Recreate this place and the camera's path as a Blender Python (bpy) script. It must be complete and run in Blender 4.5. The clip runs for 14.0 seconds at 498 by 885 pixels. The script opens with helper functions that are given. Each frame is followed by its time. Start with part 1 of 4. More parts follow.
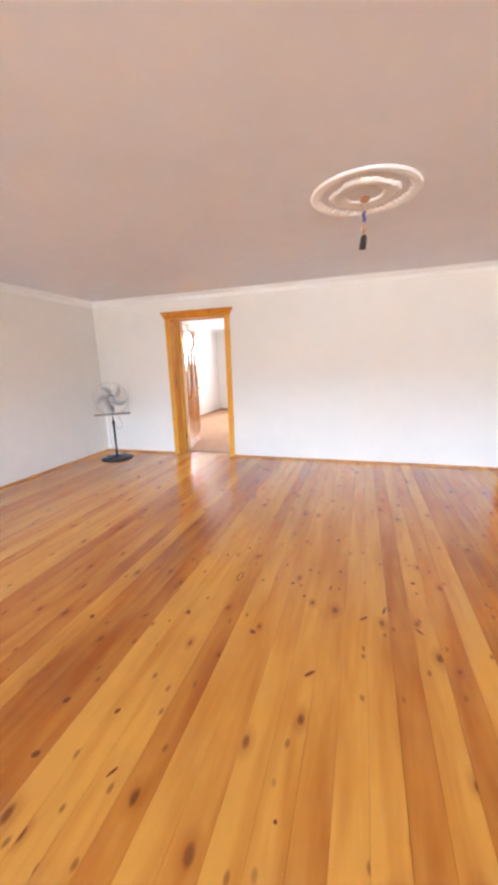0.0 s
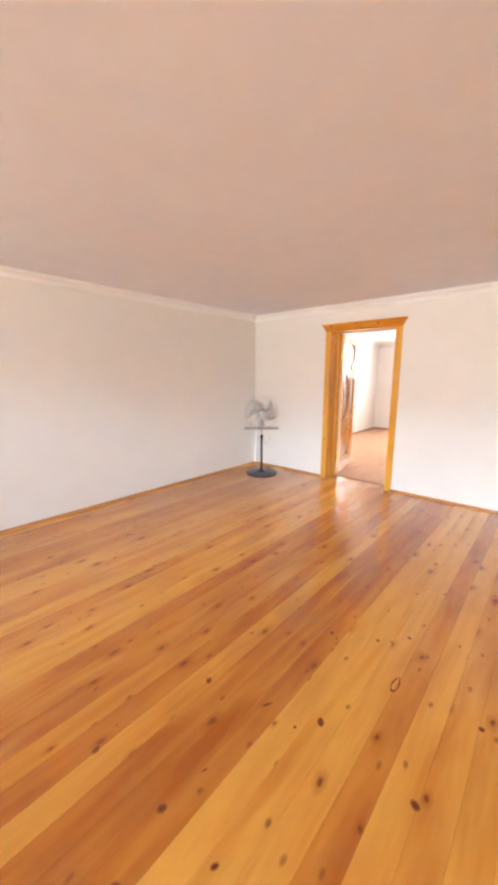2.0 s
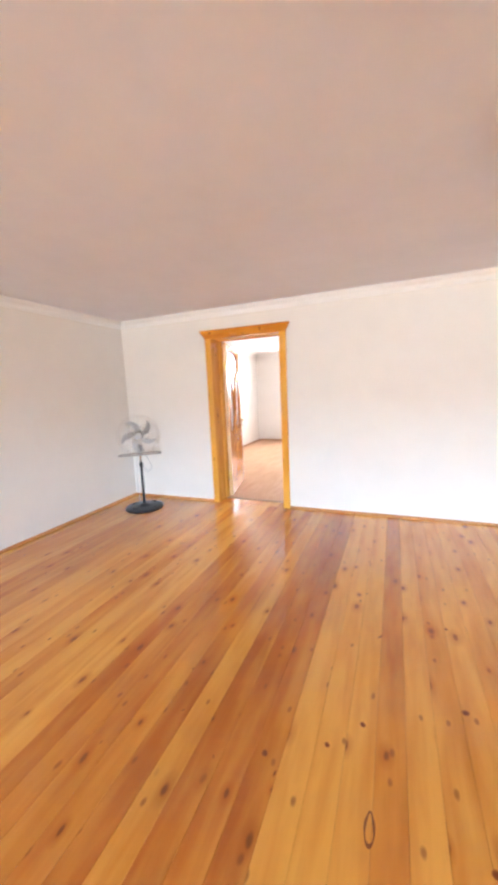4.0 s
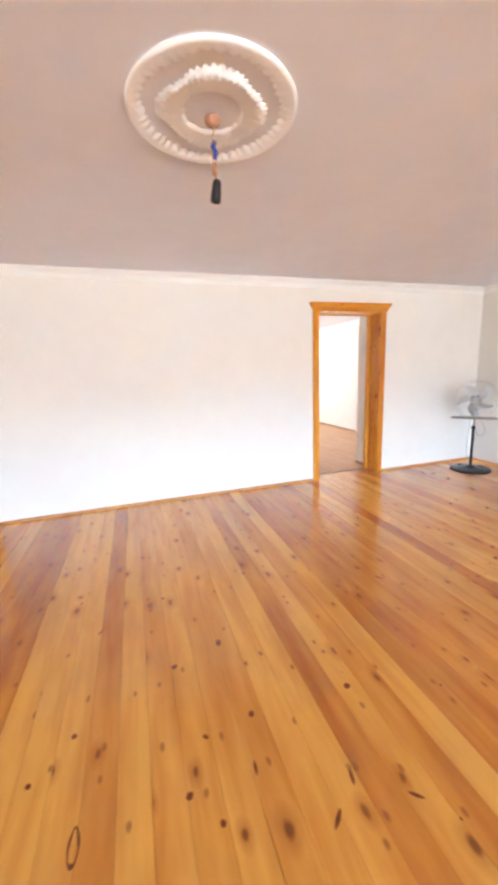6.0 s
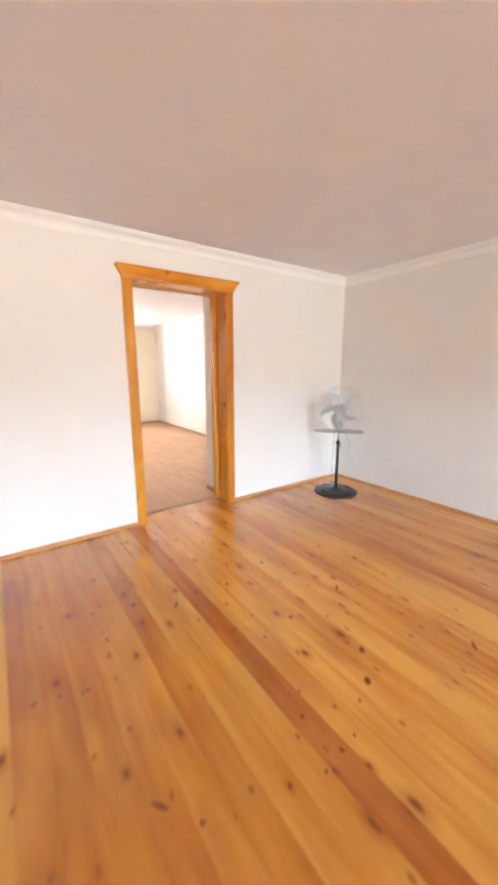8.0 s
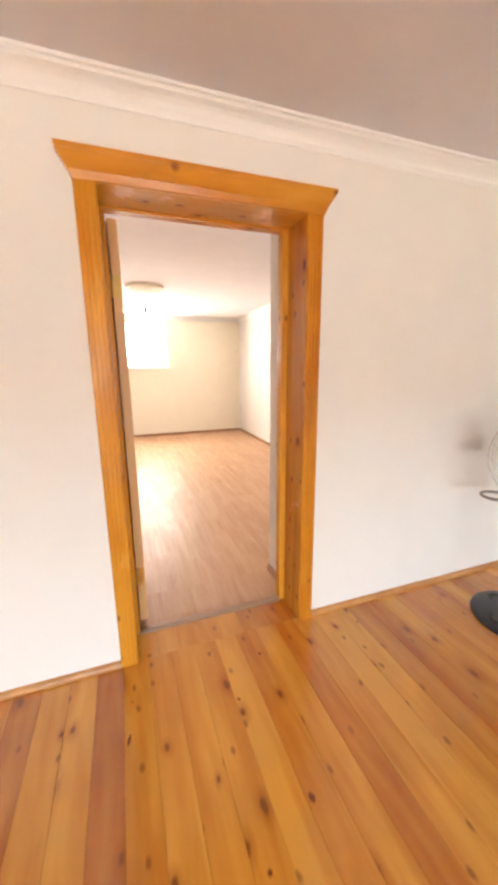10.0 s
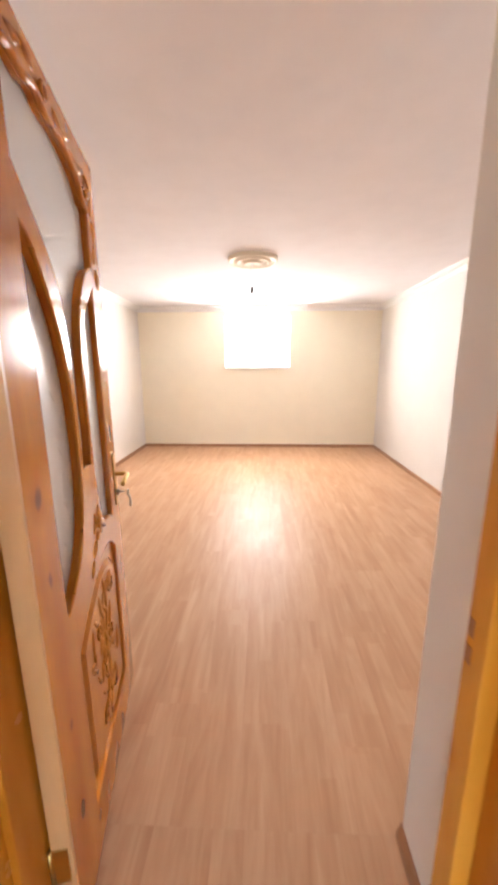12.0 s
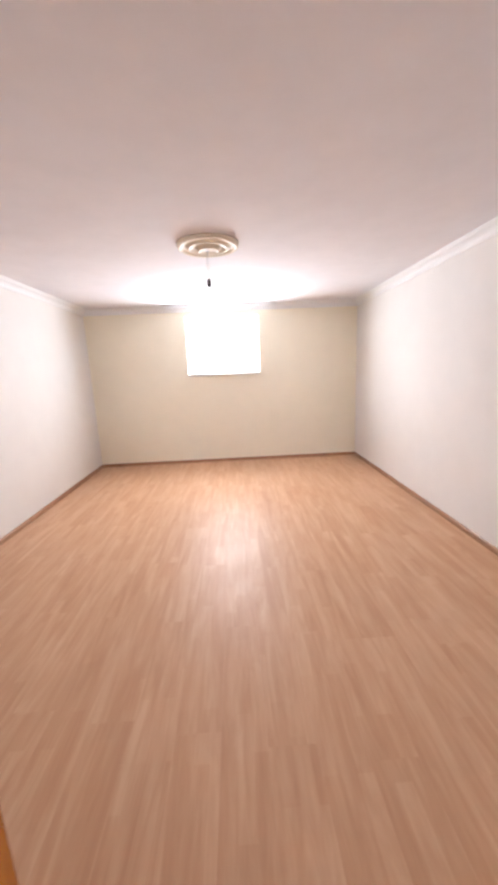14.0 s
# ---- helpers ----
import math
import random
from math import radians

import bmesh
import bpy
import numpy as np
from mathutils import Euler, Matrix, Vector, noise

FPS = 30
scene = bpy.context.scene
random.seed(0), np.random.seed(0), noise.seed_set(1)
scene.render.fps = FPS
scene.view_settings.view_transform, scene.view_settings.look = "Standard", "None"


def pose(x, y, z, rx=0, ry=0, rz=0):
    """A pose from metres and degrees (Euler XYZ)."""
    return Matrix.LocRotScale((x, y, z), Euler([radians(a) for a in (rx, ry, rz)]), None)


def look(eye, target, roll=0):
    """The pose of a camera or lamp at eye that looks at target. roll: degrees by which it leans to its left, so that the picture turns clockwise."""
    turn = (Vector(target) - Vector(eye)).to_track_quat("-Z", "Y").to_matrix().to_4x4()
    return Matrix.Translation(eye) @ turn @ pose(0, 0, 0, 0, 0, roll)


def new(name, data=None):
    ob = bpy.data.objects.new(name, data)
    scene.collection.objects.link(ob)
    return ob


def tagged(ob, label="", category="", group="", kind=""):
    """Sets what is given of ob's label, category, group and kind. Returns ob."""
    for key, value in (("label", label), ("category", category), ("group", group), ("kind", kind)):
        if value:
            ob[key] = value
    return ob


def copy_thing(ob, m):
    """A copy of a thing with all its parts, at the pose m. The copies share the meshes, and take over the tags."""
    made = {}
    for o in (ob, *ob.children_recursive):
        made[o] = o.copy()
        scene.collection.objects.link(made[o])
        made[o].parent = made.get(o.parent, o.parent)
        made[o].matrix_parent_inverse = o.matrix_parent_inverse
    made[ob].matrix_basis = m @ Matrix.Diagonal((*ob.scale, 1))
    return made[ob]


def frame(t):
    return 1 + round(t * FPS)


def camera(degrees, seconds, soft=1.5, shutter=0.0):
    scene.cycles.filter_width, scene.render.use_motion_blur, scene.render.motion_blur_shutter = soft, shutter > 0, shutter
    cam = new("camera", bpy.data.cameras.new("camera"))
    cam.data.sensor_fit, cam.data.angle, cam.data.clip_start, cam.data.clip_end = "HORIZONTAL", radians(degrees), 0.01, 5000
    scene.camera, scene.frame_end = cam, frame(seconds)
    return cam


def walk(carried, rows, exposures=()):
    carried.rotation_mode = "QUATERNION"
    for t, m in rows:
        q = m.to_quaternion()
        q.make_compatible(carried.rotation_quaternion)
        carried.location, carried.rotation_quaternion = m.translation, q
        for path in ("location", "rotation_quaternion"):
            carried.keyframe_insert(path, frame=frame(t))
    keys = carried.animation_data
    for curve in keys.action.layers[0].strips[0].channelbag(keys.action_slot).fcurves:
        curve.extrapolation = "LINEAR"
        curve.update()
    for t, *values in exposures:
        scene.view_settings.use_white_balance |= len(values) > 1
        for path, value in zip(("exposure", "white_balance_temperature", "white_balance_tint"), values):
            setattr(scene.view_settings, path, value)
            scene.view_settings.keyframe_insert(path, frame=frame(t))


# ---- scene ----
cam = camera(70.4, 14.0, soft=4.0, shutter=0.4)

# ---- camera path ----
PATH = [
    (0, (0.103, 0.04, 1.411), (-0.495, 1.898, 0.974), -1.9),
    (0.5, (0.084, 0.092, 1.418), (-0.617, 1.923, 1.024), 0.2),
    (1, (0.007, 0.205, 1.46), (-1.025, 1.882, 1.111), 1.7),
    (1.5, (-0.047, 0.32, 1.504), (-1.396, 1.744, 1.113), 0.4),
    (2, (-0.202, 0.452, 1.503), (-1.497, 1.929, 1.13), 0.1),
    (2.2, (-0.276, 0.507, 1.498), (-1.484, 2.056, 1.12), 0.1),
    (4.3, (-0.589, 1.07, 1.453), (-1.182, 2.957, 1.156), -2.6),
    (4.5, (-0.582, 1.082, 1.444), (-1.021, 3.009, 1.139), -2.4),
    (5, (-0.541, 1.093, 1.435), (-0.555, 3.065, 1.103), -2.3),
    (5.5, (-0.479, 1.083, 1.427), (-0.136, 3.02, 1.068), -2.6),
    (6, (-0.33, 1.09, 1.407), (0.261, 2.961, 1.021), -2.2),
    (6.5, (-0.12, 1.197, 1.411), (0.561, 3.032, 1.001), -2.0),
    (7, (0.175, 1.46, 1.397), (1.181, 3.124, 0.931), -4.0),
    (7.5, (0.522, 1.721, 1.415), (1.607, 3.328, 0.926), -1.6),
    (8, (0.867, 2.03, 1.395), (2.002, 3.625, 0.985), -0.1),
    (8.5, (1.173, 2.398, 1.435), (2.419, 3.923, 1.081), -0.9),
    (9, (1.41, 2.765, 1.494), (2.234, 4.525, 1.022), -0.8),
    (9.2, (1.506, 2.915, 1.479), (2.277, 4.71, 1.051), -0.7),
    (11.3, (2.374, 4.3, 1.422), (2.518, 6.243, 0.97), -0.2),
    (11.5, (2.406, 4.443, 1.429), (2.442, 6.393, 0.984), 0.1),
    (11.7, (2.41, 4.6, 1.43), (2.401, 6.562, 1.04), -0.8),
    (12, (2.359, 4.756, 1.412), (2.283, 6.711, 0.995), -0.2),
    (12.5, (2.355, 5.024, 1.419), (2.029, 6.953, 1.004), -0.9),
    (13, (2.364, 5.194, 1.429), (1.879, 7.083, 0.984), -1.0),
    (13.5, (2.375, 5.301, 1.421), (2.134, 7.245, 1.016), -2.3),
    (14, (2.408, 5.404, 1.465), (2.476, 7.36, 1.056), -2.5),
]
walk(cam, [(t, look(eye, target, roll)) for t, eye, target, roll in PATH], exposures=[
    (0, 0.0, 6350, 9), (1.0, -0.03, 6700, 10), (2.0, 0.1, 7000, 11), (4.3, 0.17, 6300, 7), (6.0, 0.2, 6200, 6), (8.0, 0.15, 6550, 6), (9.2, 0.1, 6900, 8),
    (11.3, -0.14, 8200, 13), (11.8, -0.14, 7300, 12), (12.4, -0.28, 6500, 12), (13.4, -0.47, 6300, 13), (14, -0.52, 6250, 13)])

# ---- light ----
world = bpy.data.worlds.new("sky")
scene.world = world
world.use_nodes = True
wn = world.node_tree
sky = wn.nodes.new("ShaderNodeTexSky")
sky.sky_type, sky.sun_disc = "NISHITA", False
sky.sun_elevation, sky.sun_rotation = radians(48), radians(120)
wn.links.new(sky.outputs["Color"], wn.nodes["Background"].inputs["Color"])
wn.nodes["Background"].inputs["Strength"].default_value = 0.15


def window_light(name, eye, target, width, height, watts, colour):
    """An area lamp for daylight, in a window's opening or standing outside it."""
    lamp = bpy.data.lights.new(name, "AREA")
    lamp.shape, lamp.size, lamp.size_y, lamp.energy, lamp.color = "RECTANGLE", width, height, watts, colour
    ob = new(name, lamp)
    ob.matrix_world = look(eye, target)
    return ob


WIN1 = [(-2.3, 1.6), (0.6, 1.8), (3.1, 1.8)]          # centre and width of the first room's windows
WIN1_Z = (0.82, 2.12)
BACK = -3.4
AY, BY = 11.035, 10.45             # far walls of the two rooms beyond
SKY_BLUE, FILL_WARM, PALE = (0.52, 0.74, 1.0), (1.0, 0.90, 0.80), (0.92, 0.95, 1.0)
# Added unseen lamp strip, standing in for low sky beyond the back windows.
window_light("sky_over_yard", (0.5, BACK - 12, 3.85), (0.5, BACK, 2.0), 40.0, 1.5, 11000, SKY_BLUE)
# Added warm fill lamp for light off the ground; no sunlit yard exists.
window_light("sunlit_yard", (0.5, BACK - 3.4, 0.9), (0.5, BACK, 1.4), 13.0, 2.2, 1500, FILL_WARM)
window_light("window_daylight", (2.268, AY + 0.285, 1.837), (2.268, AY - 1, 1.80), 1.03, 0.77, 175, PALE)
window_light("window_daylight", (-2.2, BY + 0.285, 1.84), (-2.2, BY - 1, 1.80), 1.03, 0.77, 210, PALE)


# ---- materials ----
def material(name, colour, rough=0.5, metal=0.0, coat=0.0, alpha=1.0, transmission=0.0):
    m = bpy.data.materials.new(name)
    m.use_nodes = True
    p = m.node_tree.nodes["Principled BSDF"]
    p.inputs["Base Color"].default_value = (*colour, 1)
    p.inputs["Roughness"].default_value, p.inputs["Metallic"].default_value = rough, metal
    p.inputs["Coat Weight"].default_value, p.inputs["Coat Roughness"].default_value = coat, 0.08
    p.inputs["Transmission Weight"].default_value = transmission
    return m


class Net:
    """Short hand for building a node tree."""

    def __init__(self, m):
        self.t, self.p = m.node_tree, m.node_tree.nodes["Principled BSDF"]

    def put(self, kind, **values):
        n = self.t.nodes.new("ShaderNode" + kind)
        for k, v in values.items():
            n.inputs[k.replace("_", " ")].default_value = v
        return n

    def link(self, a, b):
        self.t.links.new(a, b)

    def coords(self, scale=(1, 1, 1), shift=True):
        """Object coordinates, stretched; shifted by the object's random number so that no two pieces are alike."""
        tc = self.t.nodes.new("ShaderNodeTexCoord")
        mp = self.put("Mapping")
        mp.inputs["Scale"].default_value = scale
        self.link(tc.outputs["Object"], mp.inputs["Vector"])
        if shift:
            info = self.t.nodes.new("ShaderNodeObjectInfo")
            mul = self.t.nodes.new("ShaderNodeVectorMath")
            mul.operation = "SCALE"
            mul.inputs[0].default_value = (37.0, 91.0, 53.0)
            self.link(info.outputs["Random"], mul.inputs["Scale"])
            self.link(mul.outputs["Vector"], mp.inputs["Location"])
        return mp.outputs["Vector"]

    def noise(self, vec, scale, detail=3.0, rough=0.5, distort=0.0):
        n = self.put("TexNoise", Scale=scale, Detail=detail, Roughness=rough, Distortion=distort)
        self.link(vec, n.inputs["Vector"])
        return n.outputs["Fac"]

    def ramp(self, fac, *stops):
        n = self.t.nodes.new("ShaderNodeValToRGB")
        e = n.color_ramp.elements
        while len(e) < len(stops):
            e.new(0.5)
        for el, (at, c) in zip(e, stops):
            el.position, el.color = at, (*c, 1) if isinstance(c, tuple) else (c, c, c, 1)
        self.link(fac, n.inputs["Fac"])
        return n.outputs["Color"]

    def mix(self, fac, a, b, mode="MIX"):
        n = self.t.nodes.new("ShaderNodeMix")
        n.data_type, n.blend_type = "RGBA", mode
        for s, v in ((n.inputs[0], fac), (n.inputs[6], a), (n.inputs[7], b)):
            if isinstance(v, (int, float)):
                s.default_value = v if s.type == "VALUE" else (v, v, v, 1)
            elif isinstance(v, tuple):
                s.default_value = (*v, 1)
            else:
                self.link(v, s)
        return n.outputs[2]

    def math(self, op, a, b=0.0):
        n = self.t.nodes.new("ShaderNodeMath")
        n.operation = op
        for s, v in zip(n.inputs, (a, b)):
            if isinstance(v, (int, float)):
                s.default_value = v
            else:
                self.link(v, s)
        return n.outputs[0]

    def bump(self, height, strength, distance):
        n = self.put("Bump", Strength=strength, Distance=distance)
        self.link(height, n.inputs["Height"])
        self.link(n.outputs["Normal"], self.p.inputs["Normal"])


def plaster(name, colour, rough=0.85, mark=0.04, bump=0.12):
    """Painted plaster: a rolled grain, soft trowel unevenness, faint smudges."""
    m = material(name, colour, rough)
    n = Net(m)
    v = n.coords(shift=False)
    big = n.noise(v, 0.9, 4.0, 0.6)
    mid = n.noise(v, 5.0, 4.0, 0.55)
    tone = n.ramp(n.math("ADD", n.math("MULTIPLY", big, 0.6), n.math("MULTIPLY", mid, 0.4)),
                  (0.3, tuple(c * (1 - mark) for c in colour)), (0.55, colour), (0.75, tuple(min(1, c * (1 + mark * 0.6)) for c in colour)))
    n.link(tone, n.p.inputs["Base Color"])
    fine = n.noise(v, 160.0, 2.0)
    n.bump(n.math("ADD", n.math("MULTIPLY", mid, 1.2), n.math("MULTIPLY", fine, 0.25)), bump, 0.01)
    return m


def pine(name, light, mid, dark, rough=0.22, coat=0.6, knots=1.0, along="y", knot_scale=3.2, chosen=False, shine=0.5, relief=0.05):
    """Lacquered knotty pine, the grain along one axis; the tone follows the piece's own random number."""
    m = material(name, mid, rough, coat=coat)
    n = Net(m)
    n.p.inputs["Specular IOR Level"].default_value = shine
    order = {"y": (1.0, 0.13, 1.0), "z": (1.0, 1.0, 0.16), "x": (0.16, 1.0, 1.0)}[along]
    v = n.coords(order)
    bands = n.noise(v, 9.0, 2.0, 0.45, 0.4)
    streak = n.noise(v, 21.0, 2.0, 0.5, 0.3)
    fibre = n.noise(v, 70.0, 4.0, 0.6)
    info = n.t.nodes.new("ShaderNodeObjectInfo")
    shade = info.outputs["Random"]
    if chosen:
        own = n.t.nodes.new("ShaderNodeSeparateColor")
        n.link(info.outputs["Color"], own.inputs[0])
        shade = own.outputs[0]
    tone = n.math("ADD", n.math("MULTIPLY", shade, 0.46), n.math("MULTIPLY", bands, 0.60))
    tone = n.math("ADD", tone, n.math("MULTIPLY", streak, 0.34))
    base = n.ramp(tone, (0.48, light), (0.70, mid), (0.98, dark))
    base = n.mix(n.math("MULTIPLY", n.ramp(fibre, (0.45, 0.0), (0.75, 1.0)), 0.07), base, tuple(c * 0.55 for c in mid))
    # Knots: dark hearts with a reddish halo round them.
    sep, com = n.t.nodes.new("ShaderNodeSeparateXYZ"), n.t.nodes.new("ShaderNodeCombineXYZ")
    n.link(n.coords({"y": (1.0, 0.55, 1.0), "z": (1.0, 1.0, 0.55), "x": (0.55, 1.0, 1.0)}[along]), sep.inputs[0])
    ends = {"y": ("X", None, "Y"), "z": ("X", "Y", "Z"), "x": ("Y", "Z", "X")}[along]
    across = sep.outputs[ends[0]] if ends[1] is None else n.math("ADD", sep.outputs[ends[0]], sep.outputs[ends[1]])
    n.link(across, com.inputs[0])
    n.link(sep.outputs[ends[2]], com.inputs[1])
    vk = com.outputs[0]
    vor = n.put("TexVoronoi", Scale=knot_scale, Randomness=1.0)
    vor.voronoi_dimensions = "2D"
    wob = n.put("TexNoise", Scale=14.0, Detail=2.0)
    n.link(vk, wob.inputs["Vector"])
    warp = n.mix(0.022, vk, wob.outputs["Color"], "ADD")
    n.link(warp, vor.inputs["Vector"])
    d = vor.outputs["Distance"]
    rgb = n.t.nodes.new("ShaderNodeSeparateColor")
    n.link(vor.outputs["Color"], rgb.inputs[0])
    pick = n.ramp(rgb.outputs[0], (0.30, 0.0), (0.32, 1.0))
    d = n.math("DIVIDE", d, n.math("ADD", 0.5, rgb.outputs[1]))
    heart = n.math("MULTIPLY", n.ramp(d, (0.026, 1.0), (0.058, 0.0)), pick)
    halo = n.math("MULTIPLY", n.ramp(d, (0.035, 1.0), (0.15, 0.0)), pick)
    base = n.mix(n.math("MULTIPLY", halo, 0.55 * knots), base, tuple(c * k for c, k in zip(dark, (0.85, 0.7, 0.6))))
    base = n.mix(n.math("MULTIPLY", heart, 0.9 * knots), base, (0.17, 0.043, 0.011))
    pin = n.put("TexVoronoi", Scale=knot_scale * 1.9, Randomness=1.0)
    pin.voronoi_dimensions = "2D"
    n.link(warp, pin.inputs["Vector"])
    prgb = n.t.nodes.new("ShaderNodeSeparateColor")
    n.link(pin.outputs["Color"], prgb.inputs[0])
    pins = n.math("MULTIPLY", n.ramp(pin.outputs["Distance"], (0.04, 1.0), (0.10, 0.0)), n.ramp(prgb.outputs[0], (0.62, 0.0), (0.64, 1.0)))
    base = n.mix(n.math("MULTIPLY", pins, 0.7 * knots), base, (0.20, 0.055, 0.014))
    n.link(base, n.p.inputs["Base Color"])
    scuff = n.noise(n.coords((1, 1, 1)), 2.2, 5.0, 0.65)
    n.link(n.ramp(scuff, (0.3, rough * 0.85), (0.75, rough * 1.25)), n.p.inputs["Roughness"])
    blot = n.ramp(n.noise(n.coords((1, 0.6, 1)), 6.0, 4.0, 0.6), (0.35, 0.0), (0.75, 1.0))
    n.link(n.mix(n.math("MULTIPLY", blot, 0.14), base, light), n.p.inputs["Base Color"])
    n.bump(fibre, relief, 0.002)
    return m


def laminate(name, light, mid, dark):
    """Beech-look laminate with three printed strips to a board."""
    m = material(name, mid, 0.3)
    m.node_tree.nodes["Principled BSDF"].inputs["Specular IOR Level"].default_value = 0.16
    n = Net(m)
    v = n.coords((1.0, 0.10, 1.0))
    fibre = n.noise(v, 55.0, 5.0, 0.62)
    flow = n.noise(v, 13.0, 4.0, 0.6, 1.0)
    strip = n.put("TexBrick", Scale=1.0, Mortar_Size=0.0, Brick_Width=0.43, Row_Height=0.0633)
    strip.offset = 0.37
    strip.inputs["Color1"].default_value, strip.inputs["Color2"].default_value = (0, 0, 0, 1), (1, 1, 1, 1)
    turn = n.put("Mapping", Rotation=(0, 0, radians(90)))
    n.link(n.coords((1, 1, 1)), turn.inputs["Vector"])
    n.link(turn.outputs["Vector"], strip.inputs["Vector"])
    tone = n.math("ADD", n.math("MULTIPLY", strip.outputs["Color"], 0.10), n.math("MULTIPLY", flow, 0.62))
    tone = n.math("ADD", tone, n.math("MULTIPLY", fibre, 0.2))
    n.link(n.ramp(tone, (0.3, light), (0.52, mid), (0.8, dark)), n.p.inputs["Base Color"])
    smear = n.noise(n.coords((1, 1, 1)), 3.0, 4.0, 0.6)
    n.link(n.ramp(smear, (0.3, 0.38), (0.7, 0.48)), n.p.inputs["Roughness"])
    n.bump(fibre, 0.04, 0.002)
    return m


WALL = plaster("wall_paint", (0.80, 0.765, 0.725))
# Far wall only: warm light off the floor is put into this colour.
WALL_BOUNCE = plaster("wall_paint_warm_bounce", (0.93, 0.86, 0.70))
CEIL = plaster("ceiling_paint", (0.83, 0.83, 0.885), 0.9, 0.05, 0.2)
CEIL2 = plaster("white_ceiling_paint", (0.88, 0.86, 0.885), 0.9, 0.06, 0.2)
WHITE = plaster("white_moulding", (0.86, 0.85, 0.84), 0.6, 0.02, 0.05)
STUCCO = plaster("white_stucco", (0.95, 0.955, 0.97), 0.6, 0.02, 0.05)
CREAM = plaster("cream_stucco", (0.88, 0.79, 0.63), 0.6, 0.03, 0.05)
PLANK = pine("floor_pine", (0.73, 0.34, 0.058), (0.58, 0.212, 0.027), (0.39, 0.096, 0.011), knot_scale=4.4, coat=0.5, rough=0.2, chosen=True)
TRIMP = pine("trim_pine", (0.74, 0.375, 0.062), (0.65, 0.275, 0.030), (0.50, 0.160, 0.013), along="z", coat=0.12, rough=0.24, knot_scale=4.4, knots=1.25, shine=0.25, relief=0.015)
TRIMX = pine("head_pine", (0.74, 0.375, 0.062), (0.65, 0.275, 0.030), (0.50, 0.160, 0.013), along="x", coat=0.12, rough=0.24, knot_scale=4.4, knots=1.25, shine=0.25, relief=0.015)
SKIRT = pine("skirting_pine", (0.62, 0.31, 0.11), (0.54, 0.24, 0.08), (0.42, 0.16, 0.05), along="y", knots=0.4)
LAM = laminate("laminate", (0.64, 0.40, 0.25), (0.54, 0.31, 0.18), (0.42, 0.21, 0.112))
BROWN = pine("brown_skirting", (0.42, 0.22, 0.11), (0.35, 0.17, 0.08), (0.25, 0.11, 0.05), along="y", knots=0.0, rough=0.4, coat=0.0)
THRESH = material("threshold_strip", (0.36, 0.22, 0.13), 0.6)
# Shade inside the latch mortises, put into a darker brown.
MORTISE_SHADE = material("mortise_shade_brown", (0.34, 0.14, 0.04), 0.9)
BLACK = material("black_plastic", (0.018, 0.018, 0.022), 0.38)
GREY = material("grey_plastic", (0.33, 0.33, 0.35), 0.4)
CHROME = material("chrome_wire", (0.78, 0.78, 0.79), 0.15, 1.0)
BLADE = material("silver_blade", (0.93, 0.93, 0.95), 0.25, 0.12)
BRASS = material("brass", (0.62, 0.44, 0.16), 0.28, 1.0)
STEEL = material("steel", (0.6, 0.58, 0.55), 0.28, 1.0)
TAPE = material("blue_tape", (0.03, 0.06, 0.35), 0.4)
WIRE = material("brown_wire", (0.42, 0.22, 0.14), 0.5)
WPLAST = material("white_plastic", (0.82, 0.82, 0.82), 0.35)
FROST = material("frosted_glass", (0.95, 0.95, 0.95), 0.35, transmission=0.45)
GLASS = material("window_glass", (1, 1, 1), 0.0, transmission=1.0)
KNOT = material("knot_wood", (0.10, 0.03, 0.012), 0.2, coat=0.45)
kn = Net(KNOT)
ball = kn.put("TexGradient")
ball.gradient_type = "SPHERICAL"
kn.link(kn.coords((0.9, 0.9, 0.9), shift=False), ball.inputs["Vector"])
rag = kn.math("ADD", ball.outputs["Fac"], kn.math("MULTIPLY", kn.math("SUBTRACT", kn.noise(kn.coords((1, 1, 1)), 3.0), 0.5), 0.5))
kn.link(kn.ramp(rag, (0.05, (0.46, 0.17, 0.03)), (0.3, (0.29, 0.085, 0.018)), (0.6, (0.17, 0.042, 0.010))), kn.p.inputs["Base Color"])
KNOT_RIM = material("knot_bark", (0.17, 0.05, 0.014), 0.2, coat=0.45)
BLACKG = material("glossy_black_plastic", (0.012, 0.012, 0.015), 0.22)
GREYL = material("light_grey_plastic", (0.42, 0.42, 0.44), 0.35)
BARM = material("dull_grey_metal", (0.36, 0.33, 0.31), 0.4, 0.6)
LEAFW = pine("door_pine", (0.68, 0.30, 0.047), (0.60, 0.225, 0.023), (0.46, 0.14, 0.012), along="z", coat=0.2, rough=0.13, knot_scale=4.6, knots=1.25, shine=0.3, relief=0.02)
EDGEW = pine("bare_pine", (0.76, 0.52, 0.27), (0.71, 0.46, 0.22), (0.6, 0.34, 0.15), along="z", coat=0.2, rough=0.4, knot_scale=6.5, knots=1.3)
GROUND = plaster("yard_ground", (0.22, 0.21, 0.18))


# ---- mesh helpers ----
def mesh_of(bm, name, mat, smooth=False):
    me = bpy.data.meshes.new(name)
    bmesh.ops.recalc_face_normals(bm, faces=bm.faces)
    for f in bm.faces:
        f.smooth = smooth
    bm.to_mesh(me)
    bm.free()
    if mat:
        me.materials.append(mat)
    return me


def part(name, bm, mat, parent=None, label="", smooth=False):
    ob = new(name, mesh_of(bm, name, mat, smooth))
    ob.parent = parent
    return tagged(ob, label)


